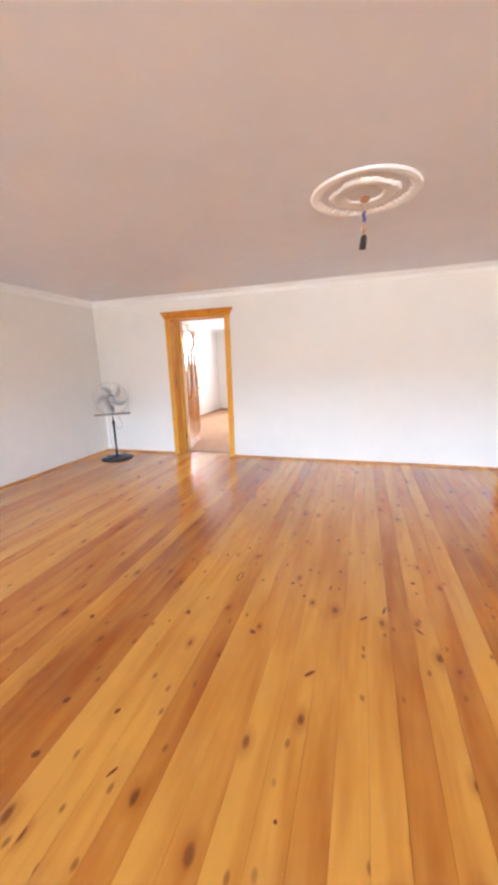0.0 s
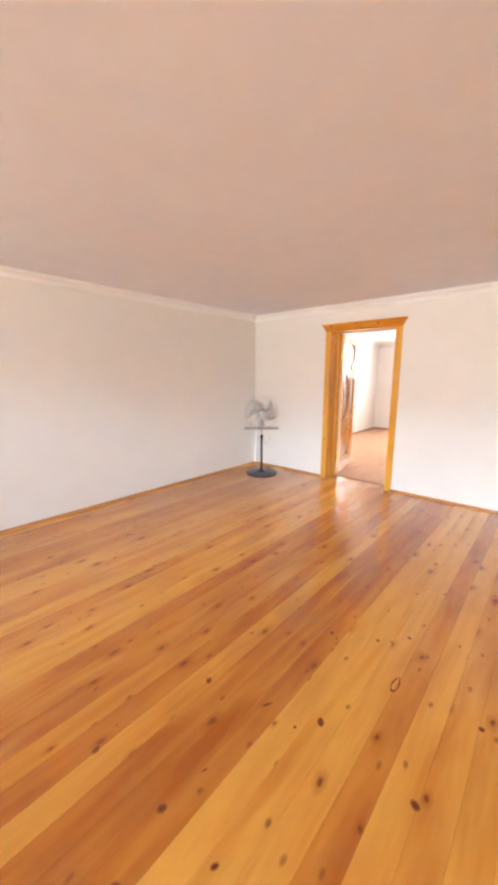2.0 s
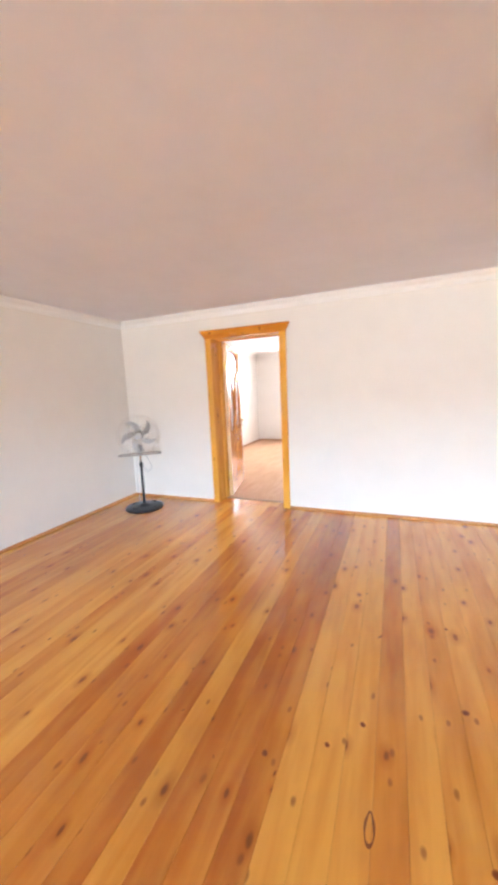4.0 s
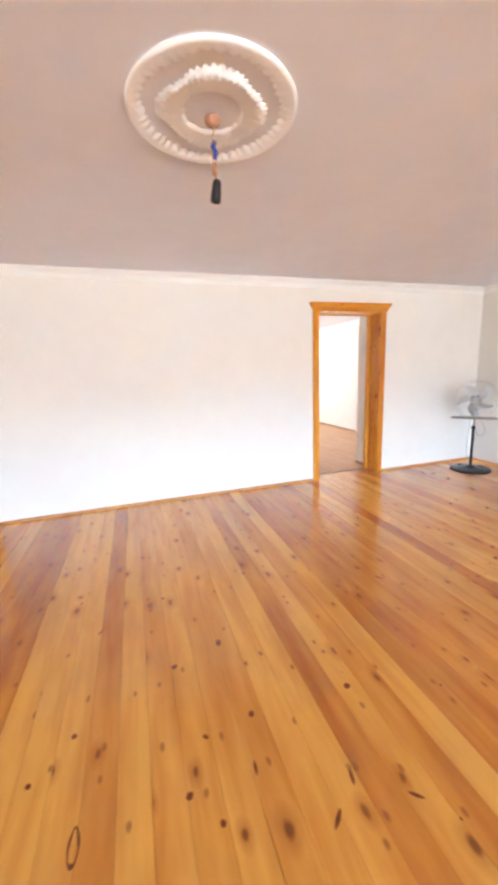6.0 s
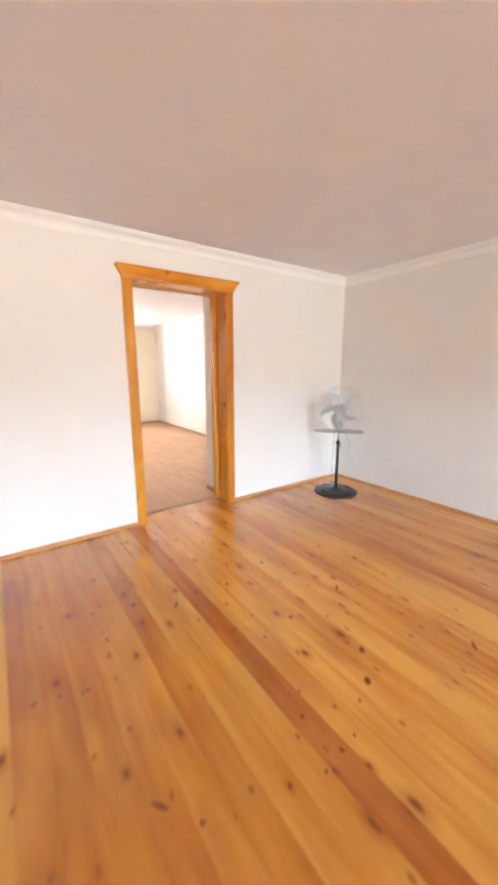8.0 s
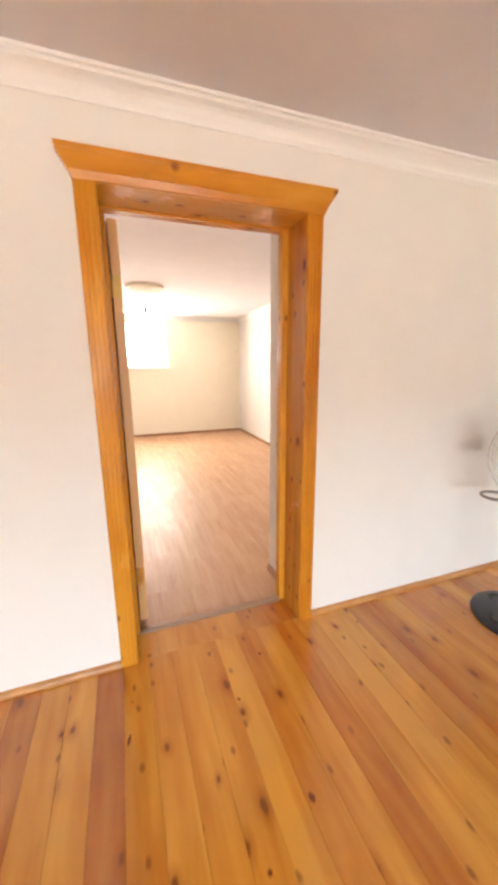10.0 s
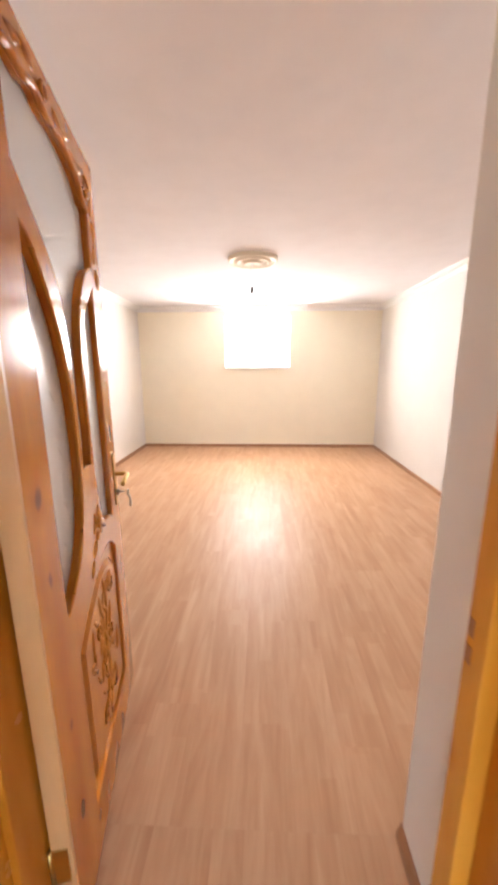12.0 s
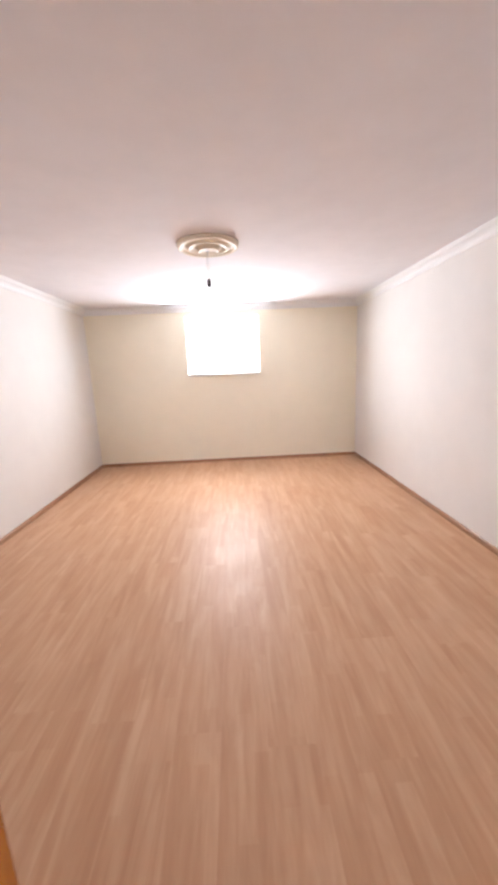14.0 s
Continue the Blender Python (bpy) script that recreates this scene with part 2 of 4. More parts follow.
def add_box(bm, x0, x1, y0, y1, z0, z1, bevel=0.0):
    r = bmesh.ops.create_cube(bm, size=1, matrix=Matrix.Translation(((x0 + x1) / 2, (y0 + y1) / 2, (z0 + z1) / 2))
                              @ Matrix.Diagonal((x1 - x0, y1 - y0, z1 - z0, 1)))
    if bevel:
        es = list({e for v in r["verts"] for e in v.link_edges})
        bmesh.ops.bevel(bm, geom=es, offset=bevel, segments=2, affect="EDGES", profile=0.6)
    return bm


def box(x0, x1, y0, y1, z0, z1, bevel=0.0):
    return add_box(bmesh.new(), x0, x1, y0, y1, z0, z1, bevel)


def add_tube(bm, pts, radius, sides=8, closed=False):
    """A round rod along a run of points."""
    pts = [Vector(p) for p in pts]
    rings, count = [], len(pts)
    for i, p in enumerate(pts):
        a = pts[i - 1] if i or closed else p
        b = pts[(i + 1) % count] if i < count - 1 or closed else p
        d = (b - a).normalized()
        u = d.cross(Vector((0.31, 0.17, 0.93)) if abs(d.z) < 0.9 else Vector((1, 0.1, 0))).normalized()
        w = d.cross(u)
        rings.append([bm.verts.new(p + radius * (math.cos(k * math.tau / sides) * u + math.sin(k * math.tau / sides) * w)) for k in range(sides)])
    for i in range(count if closed else count - 1):
        r, s = rings[i], rings[(i + 1) % count]
        for k in range(sides):
            bm.faces.new((r[k], r[(k + 1) % sides], s[(k + 1) % sides], s[k]))
    if not closed:
        bm.faces.new(rings[0][::-1])
        bm.faces.new(rings[-1])
    return bm


def tube(pts, radius, sides=8, closed=False):
    return add_tube(bmesh.new(), pts, radius, sides, closed)


def circle(c, r, n=32, axis="z"):
    out = []
    for k in range(n):
        a = k * math.tau / n
        p = (r * math.cos(a), r * math.sin(a))
        out.append(Vector(c) + Vector({"z": (p[0], p[1], 0), "y": (p[0], 0, p[1]), "x": (0, p[0], p[1])}[axis]))
    return out


def lathe(profile, n=48, wave=None, caps=True):
    """A turned body round z from rows of radius and height. wave(i, angle) gives a change of radius and height."""
    bm, rings = bmesh.new(), []
    for i, (r, z) in enumerate(profile):
        ring = []
        for k in range(n):
            a = k * math.tau / n
            dr, dz = wave(i, a) if wave else (0, 0)
            ring.append(bm.verts.new(((r + dr) * math.cos(a), (r + dr) * math.sin(a), z + dz)))
        rings.append(ring)
    for r, s in zip(rings, rings[1:]):
        for k in range(n):
            bm.faces.new((r[k], r[(k + 1) % n], s[(k + 1) % n], s[k]))
    for ring in (rings[0], rings[-1]) if caps else ():
        bm.faces.new(ring)
    return bm


def ring_profile(x0, x1, y0, y1, profile):
    """A moulding that runs round the inside of a rectangle, mitred at the corners, from rows of inset and height."""
    bm = bmesh.new()
    loops = [[bm.verts.new(p) for p in ((x0 + d, y0 + d, z), (x1 - d, y0 + d, z), (x1 - d, y1 - d, z), (x0 + d, y1 - d, z))] for d, z in profile]
    for a, b in zip(loops, loops[1:]):
        for k in range(4):
            bm.faces.new((a[k], a[(k + 1) % 4], b[(k + 1) % 4], b[k]))
    return bm


def extrude_x(profile, x0, x1, slant=0.0):
    """A bar along x from a closed outline of y, z."""
    bm = bmesh.new()
    a = [bm.verts.new((x0, y, z)) for y, z in profile]
    b = [bm.verts.new((x1, y, z)) for y, z in profile]
    for k in range(len(profile)):
        j = (k + 1) % len(profile)
        bm.faces.new((a[k], a[j], b[j], b[k]))
    bm.faces.new(a), bm.faces.new(b[::-1])
    return bm


def extrude_z(outline, z0, z1):
    """An upright bar from a closed outline of x, y."""
    bm = bmesh.new()
    a = [bm.verts.new((x, y, z0)) for x, y in outline]
    b = [bm.verts.new((x, y, z1)) for x, y in outline]
    for k in range(len(outline)):
        j = (k + 1) % len(outline)
        bm.faces.new((a[k], a[j], b[j], b[k]))
    bm.faces.new(a), bm.faces.new(b[::-1])
    return bm


def thing(name, m, label, category, group=""):
    ob = new(name)
    ob.matrix_basis = m
    return tagged(ob, label, category, group)


def structure(name, bm, mat, label=""):
    return tagged(part(name, bm, mat), label, kind="structure")


# ---- plan ----
X0, X1 = -4.10, 4.45            # first room, side walls
Y0, Y1 = BACK, 5.062            # back wall, wall with the two doors
H1 = 2.445
MID, Y2 = 5.25, 5.58            # where the plastered reveal begins; the far face of that wall
A0, A1, HA = 0.215, 4.352, 2.42   # room behind the second door
B0, B1 = -4.16, -0.15             # room behind the first door
DOORS = [-2.268, 2.306]         # middles of the two doorways
T = 0.25


def wall_boxes(name, boxes, mat, label=""):
    bm = bmesh.new()
    for b in boxes:
        add_box(bm, *b)
    return structure(name, bm, mat, label)


def cut_wall(lo, hi, y0, y1, z1, holes):
    """Boxes of a wall along x with holes of x0, x1, z0, z1."""
    out, x = [], lo
    for a, b, za, zb in holes:
        out.append((x, a, y0, y1, 0, z1))
        if za > 0:
            out.append((a, b, y0, y1, 0, za))
        out.append((a, b, y0, y1, zb, z1))
        x = b
    return out + [(x, hi, y0, y1, 0, z1)]


TOP = 2.75
wall_boxes("wall_north", cut_wall(X0 - T, X1 + T, Y1, MID, TOP, [(c - 0.475, c + 0.475, 0, 2.13) for c in DOORS]), WALL,
           "cream white plastered wall with two doorways")
wall_boxes("wall_between", cut_wall(X0 - T, X1 + T, MID, Y2, TOP, [(c - 0.50, c + 0.485, 0, 2.235) for c in DOORS]), WALL)
wall_boxes("wall_south", cut_wall(X0 - T, X1 + T, Y0 - 0.3, Y0, TOP, [(c - w / 2, c + w / 2, *WIN1_Z) for c, w in WIN1]), WALL)
wall_boxes("wall_west", [(X0 - T, X0, Y0, Y1, 0, TOP)], WALL)
wall_boxes("wall_east", [(X1, X1 + T, Y0, Y1, 0, TOP)], WALL)
wall_boxes("wall_far", cut_wall(A0 - T + 0.1, A1 + T, AY, AY + 0.3, TOP, [(1.715, 2.82, 1.412, 2.262)]), WALL_BOUNCE, "wall with one small high window, warm bounced light in its cream colour")
wall_boxes("wall_left", [(A0 - T + 0.1, A0, Y2, AY, 0, TOP)], WALL)
wall_boxes("wall_right", [(A1, A1 + T, Y2, AY, 0, TOP)], WALL)
wall_boxes("wall_end", cut_wall(B0 - T, B1 + 0.1, BY, BY + 0.3, TOP, [(-2.75, -1.65, 1.415, 2.265)]), WALL)
wall_boxes("wall_side", [(B0 - T, B0, Y2, BY, 0, TOP)], WALL)
wall_boxes("wall_inner", [(B1, B1 + 0.1, Y2, BY, 0, TOP)], WALL)
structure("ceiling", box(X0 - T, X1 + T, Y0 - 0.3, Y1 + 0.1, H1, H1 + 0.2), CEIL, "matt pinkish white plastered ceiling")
structure("ceiling_2", box(A0 - 0.1, A1 + 0.1, Y2 - 0.1, AY + 0.1, HA, HA + 0.2), CEIL2)
structure("ceiling_3", box(B0 - 0.1, B1 + 0.08, Y2 - 0.1, BY + 0.1, HA, HA + 0.2), CEIL2)
structure("roof_slab", box(X0 - T, X1 + T, Y0 - 0.3, AY + 0.3, TOP, TOP + 0.15), GROUND)
structure("ground", box(-400, 400, -400, 400, -0.6, -0.35), GROUND)
structure("floor_slab", box(X0 - T, X1 + T, Y0 - 0.3, AY + 0.3, -0.34, -0.03), GROUND)

# Cornices, mitred round each room.
CROWN = [(0.0, 0.088), (0.007, 0.088), (0.012, 0.078), (0.016, 0.072), (0.018, 0.058), (0.026, 0.044), (0.038, 0.033), (0.050, 0.026),
         (0.056, 0.022), (0.060, 0.013), (0.070, 0.010), (0.072, 0.0)]
structure("cornice", ring_profile(X0, X1, Y0, Y1, [(d, H1 - z) for d, z in CROWN]), WHITE, "white moulded cornice")
structure("cornice_2", ring_profile(A0, A1, Y2, AY, [(d, HA - z) for d, z in CROWN]), WHITE, "white moulded cornice")
structure("cornice_3", ring_profile(B0, B1, Y2, BY, [(d, HA - z) for d, z in CROWN]), WHITE, "white moulded cornice")


def skirting(name, runs, height, depth, mat, label=""):
    """A low rounded strip along the foot of the walls; runs of x0, y0, x1, y1 with the room on the left."""
    bm = bmesh.new()
    for x0, y0, x1, y1 in runs:
        d = Vector((x1 - x0, y1 - y0, 0)).normalized()
        n = Vector((-d.y, d.x, 0))
        prof = [(0, 0), (depth, 0), (depth, height * 0.45), (depth * 0.8, height * 0.75), (depth * 0.45, height * 0.95), (0, height)]
        a = [bm.verts.new(Vector((x0, y0, z)) + n * o) for o, z in prof]
        b = [bm.verts.new(Vector((x1, y1, z)) + n * o) for o, z in prof]
        for k in range(len(prof)):
            j = (k + 1) % len(prof)
            bm.faces.new((a[k], a[j], b[j], b[k]))
        bm.faces.new(a), bm.faces.new(b[::-1])
    return structure(name, bm, mat, label)


HALF = 0.5225                   # half the width over the architraves
c1, c2 = DOORS
skirting("baseboard", [(X1, Y0, X1, Y1), (X1, Y1, c2 + HALF, Y1), (c2 - HALF, Y1, c1 + HALF, Y1), (c1 - HALF, Y1, X0, Y1), (X0, Y1, X0, Y0), (X0, Y0, X1, Y0)],
         0.028, 0.024, SKIRT, "narrow varnished pine skirting")
skirting("baseboard_2", [(A1, Y2, A1, AY), (A1, AY, A0, AY), (A0, AY, A0, Y2), (A0, Y2, c2 - 0.5, Y2), (c2 + 0.485, Y2, A1, Y2), (c2 + 0.485, 5.335, c2 + 0.485, Y2)],
         0.046, 0.018, BROWN, "narrow dark brown skirting")
skirting("baseboard_3", [(B1, Y2, B1, BY), (B1, BY, B0, BY), (B0, BY, B0, Y2), (B0, Y2, c1 - 0.5, Y2), (c1 + 0.485, Y2, B1, Y2), (c1 + 0.485, 5.335, c1 + 0.485, Y2)],
         0.046, 0.018, BROWN, "narrow dark brown skirting")


# ---- doorways ----
def architrave(x_out, x_in, z1, yf):
    """Reeded upright: three shallow grooves down its face."""
    w = x_in - x_out
    pts = [(x_out, Y1), (x_out, yf + 0.006)]
    for a, b in ((0.08, 0.26), (0.34, 0.50), (0.58, 0.74), (0.82, 0.95)):
        pts += [(x_out + w * (a - 0.03), yf + 0.003), (x_out + w * a, yf), (x_out + w * b, yf), (x_out + w * (b + 0.03), yf + 0.003)]
    return extrude_z(pts + [(x_in, yf + 0.006), (x_in, Y1)], 0.0, z1)


def doorway(c, name):
    """Pine door lining: architraves, flared head, deep lining, rebated frame and threshold."""
    f = tagged(new(name), "varnished pine door surround with a flared head", kind="structure")
    yf = 5.04
    lo, li = c - HALF, c - HALF + 0.078
    ro, ri = c + HALF, c + HALF - 0.078
    part("architrave", architrave(lo, li, 2.105, yf), TRIMP, f)
    part("architrave", architrave(ro, ri, 2.105, yf), TRIMP, f)
    bm = bmesh.new()
    rows = [(0.0, 2.102, yf - 0.004), (0.004, 2.112, yf - 0.006), (0.012, 2.13, yf - 0.010), (0.026, 2.155, yf - 0.022), (0.040, 2.178, yf - 0.034), (0.046, 2.184, yf - 0.036), (0.046, 2.2, yf - 0.036)]
    rings = [[bm.verts.new(p) for p in ((lo - o, Y1, z), (lo - o, y, z), (ro + o, y, z), (ro + o, Y1, z))] for o, z, y in rows]
    for a, b in zip(rings, rings[1:]):
        for k in range(3):
            bm.faces.new((a[k], a[k + 1], b[k + 1], b[k]))
    bm.faces.new(rings[0]), bm.faces.new(rings[-1][::-1])
    part("head", bm, TRIMX, f, "flared pine head moulding")
    part("jamb_lining", box(li - 0.018, li + 0.003, yf + 0.006, MID - 0.004, 0, 2.12, 0.002), TRIMP, f)
    part("jamb_lining", box(ri - 0.003, ri + 0.018, yf + 0.006, MID - 0.004, 0, 2.12, 0.002), TRIMP, f)
    part("head_lining", box(li + 0.003, ri - 0.003, yf + 0.004, MID - 0.004, 2.1, 2.122, 0.002), TRIMX, f)
    part("frame_post", box(c - 0.498, c - 0.425, MID - 0.004, 5.335, 0, 2.09, 0.003), TRIMP, f)
    post = part("frame_post", box(c + 0.408, c + 0.483, MID - 0.004, 5.3, 0, 2.09, 0.003), TRIMP, f)
    # No holes are cut; thin dark blocks give the mortises' shade.
    for z in (0.929, 0.981):
        part("latch_shade_block", box(c + 0.4068, c + 0.4085, 5.280, 5.297, z - 0.017, z + 0.017, 0.0005), MORTISE_SHADE, post, "dark block for the shade inside a latch mortise")
    part("frame_head", box(c - 0.498, c + 0.483, MID - 0.004, 5.3, 2.09, 2.16, 0.003), TRIMX, f)
    part("threshold", extrude_x([(5.235, 0.0), (5.24, 0.006), (5.262, 0.011), (5.285, 0.006), (5.29, 0.0)], c - 0.425, c + 0.408), THRESH, f, "flat brown threshold strip")
    return f


doorway(c1, "door_frame_1")
doorway(c2, "door_frame_2")


# ---- windows ----
def window(name, x0, x1, z0, z1, y_in, y_out, bars=1):
    """White plastic window in its opening, with a thin inner sill."""
    w = tagged(new(name), "small white plastic framed window, bright with daylight", kind="structure")
    s = 1 if y_out > y_in else -1
    ya, yb = sorted((y_out - s * 0.09, y_out - s * 0.03))
    fr = 0.035
    for a in ((x0, x0 + fr, z0, z1), (x1 - fr, x1, z0, z1), (x0 + fr, x1 - fr, z0, z0 + fr), (x0 + fr, x1 - fr, z1 - fr, z1)):
        part("window_frame", box(a[0], a[1], ya, yb, a[2], a[3], 0.004), WPLAST, w)
    ym = (ya + yb) / 2
    cuts = [x0 + fr + (x1 - x0 - 2 * fr) * k / (bars + 1) for k in range(bars + 2)]
    for k in range(bars):
        part("mullion", box(cuts[k + 1] - 0.02, cuts[k + 1] + 0.02, ya, yb, z0 + fr, z1 - fr, 0.004), WPLAST, w)
    for k in range(bars + 1):
        g = part("pane", box(cuts[k] + (0.02 if k else 0), cuts[k + 1] - (0.02 if k < bars else 0), ym - 0.003, ym + 0.003, z0 + fr, z1 - fr), GLASS, w)
        g.visible_shadow = False
    ys = sorted((y_in - s * 0.035, y_in + s * 0.02))
    part("window_sill", box(x0 - 0.0, x1 + 0.0, ys[0], ys[1], z0 - 0.028, z0 - 0.002, 0.004), WPLAST, w)
    return w


window("window_1", 1.715, 2.82, 1.412, 2.262, AY, AY + 0.3, 0)
window("window_2", -2.75, -1.65, 1.415, 2.265, BY, BY + 0.3, 0)
for k, (cx, w) in enumerate(WIN1):
    window("window_%d" % (k + 3), cx - w / 2, cx + w / 2, *WIN1_Z, Y0, Y0 - 0.3, 1)

# ---- things ----
def spiral(c, r, turns, rise, y, flip=1, start=0.0, n=26):
    """A scroll in the plane of a door's face."""
    out = []
    for k in range(n):
        t = k / (n - 1)
        a = start + flip * turns * math.tau * t
        q = r * (1 - 0.82 * t)
        out.append((c[0] + q * math.cos(a), y - rise * math.sin(math.pi * min(1, t * 1.2 + 0.1)), c[1] + q * math.sin(a)))
    return out


def add_leaflet(bm, c, length, width, angle, y, proud):
    """A carved pointed leaf lying on a face that looks along -y."""
    ca, sa, rows = math.cos(angle), math.sin(angle), []
    for k in range(7):
        t = k / 6
        w = width * math.sin(math.pi * t) ** 0.8 * (1 - 0.3 * t)
        mid = (c[0] + ca * length * t, c[1] + sa * length * t)
        h = proud * math.sin(math.pi * (0.12 + 0.8 * t))
        rows.append([bm.verts.new((mid[0] - sa * o * w, y - q * h, mid[1] + ca * o * w)) for o, q in ((-1, -0.2), (-0.5, 0.9), (0, 0.45), (0.5, 0.9), (1, -0.2))])
    for a, b in zip(rows, rows[1:]):
        for k in range(4):
            bm.faces.new((a[k], a[k + 1], b[k + 1], b[k]))


def leaflets(spots, y, proud=0.009):
    bm = bmesh.new()
    for u, v, length, width, deg in spots:
        add_leaflet(bm, (u, v), length, width, radians(deg), y, proud)
    return bm


def smooth_line(points, n=8):
    """Points along a Catmull-Rom line."""
    p = [Vector(q) for q in points]
    p = [2 * p[0] - p[1]] + p + [2 * p[-1] - p[-2]]
    out = []
    for a, b, c, d in zip(p, p[1:], p[2:], p[3:]):
        for k in range(n):
            t = k / n
            out.append(0.5 * (2 * b + (c - a) * t + (2 * a - 5 * b + 4 * c - d) * t * t + (3 * b - a - 3 * c + d) * t ** 3))
    return out + [p[-2]]


def plate(name, outlines, thick, bevel, mat):
    """A flat board from an outline and its holes, edges rounded; it lies in x, z with its middle at y = 0."""
    cu = bpy.data.curves.new(name, "CURVE")
    cu.dimensions, cu.fill_mode, cu.extrude, cu.bevel_depth, cu.bevel_resolution = "2D", "BOTH", thick / 2 - bevel, bevel, 2
    cu.offset = -bevel
    for pts in outlines:
        sp = cu.splines.new("POLY")
        sp.points.add(len(pts) - 1)
        for q, p in zip(sp.points, pts):
            q.co = (p[0], p[1], 0, 1)
        sp.use_cyclic_u = True
    ob = bpy.data.objects.new(name, cu)
    scene.collection.objects.link(ob)
    me = bpy.data.meshes.new_from_object(ob.evaluated_get(bpy.context.evaluated_depsgraph_get()))
    bpy.data.objects.remove(ob)
    me.transform(Matrix.Rotation(radians(90), 4, "X"))
    me.materials.clear()
    me.materials.append(mat)
    return me


# Door leaf, seen on the face towards the first room: u from the hinges, v from the floor.
LW, LH = 0.806, 2.085
SAIL = [(0.145, v) for v in (0.835, 1.0, 1.2, 1.45, 1.69)] + [tuple(p) for p in smooth_line([(0.17, 1.675), (0.235, 1.60), (0.30, 1.49), (0.335, 1.36), (0.348, 1.22), (0.343, 1.08), (0.315, 0.98), (0.265, 0.905), (0.20, 0.855), (0.155, 0.832)], 6)]
MIDL = smooth_line([(0.145, 1.79), (0.20, 1.745), (0.25, 1.705), (0.32, 1.63), (0.36, 1.53), (0.378, 1.42), (0.384, 1.28), (0.388, 1.10)], 6)
MIDR = smooth_line([(0.452, 1.125), (0.464, 1.20), (0.461, 1.30), (0.461, 1.40), (0.474, 1.51), (0.505, 1.595), (0.56, 1.67), (0.625, 1.715), (0.685, 1.73)], 6)
MIDT = smooth_line([(0.685, 1.895), (0.668, 1.908), (0.645, 1.91), (0.62, 1.935), (0.585, 1.958), (0.52, 1.975), (0.44, 1.985), (0.36, 1.98), (0.31, 1.995), (0.25, 1.98), (0.19, 1.985), (0.145, 1.97)], 6)
SLOT = smooth_line([(0.685, 1.672), (0.64, 1.64), (0.585, 1.595), (0.525, 1.535), (0.500, 1.47), (0.492, 1.36), (0.495, 1.20), (0.502, 1.06), (0.522, 0.95), (0.555, 0.905), (0.60, 0.888), (0.65, 0.878), (0.685, 0.862)], 6)
LOWER = [(0.19, 0.18), (0.675, 0.18), (0.675, 0.735)] + [tuple(p) for p in smooth_line([(0.63, 0.775), (0.57, 0.795), (0.50, 0.80), (0.42, 0.79), (0.34, 0.765), (0.26, 0.725), (0.19, 0.68)], 5)]


def flat(points):
    return [(p[0], p[1]) for p in points]


def pane_mesh(points, y0, y1, mat, grow=0.004):
    bm = bmesh.new()
    c = sum((Vector((p[0], p[1])) for p in points), Vector((0, 0))) / len(points)
    pts = [Vector(p[:2]) + (Vector(p[:2]) - c).normalized() * grow for p in (Vector((q[0], q[1])) for q in points)]
    a = [bm.verts.new((p.x, y0, p.y)) for p in pts]
    b = [bm.verts.new((p.x, y1, p.y)) for p in pts]
    for k in range(len(pts)):
        j = (k + 1) % len(pts)
        bm.faces.new((a[k], a[j], b[j], b[k]))
    bm.faces.new(a), bm.faces.new(b[::-1])
    bmesh.ops.triangulate(bm, faces=[f for f in bm.faces if len(f.verts) > 4])
    return mesh_of(bm, "pane", mat)


def child(name, me, parent, label="", m=None):
    ob = new(name, me)
    ob.parent = parent
    if m:
        ob.matrix_basis = m
    return tagged(ob, label)


SAIL_F, MID_F, SLOT_F, LOW_F = flat(SAIL), flat(MIDL[:-1] + MIDR + MIDT), flat(SLOT), flat(LOWER)
LEAF_MESH = plate("leaf", [[(0, 0.02), (LW, 0.02), (LW, LH), (0, LH)], SAIL_F, MID_F, SLOT_F, LOW_F], 0.042, 0.007, LEAFW)
PANES = [pane_mesh(o, 0.002, 0.007, FROST) for o in (SAIL_F, MID_F, SLOT_F)]


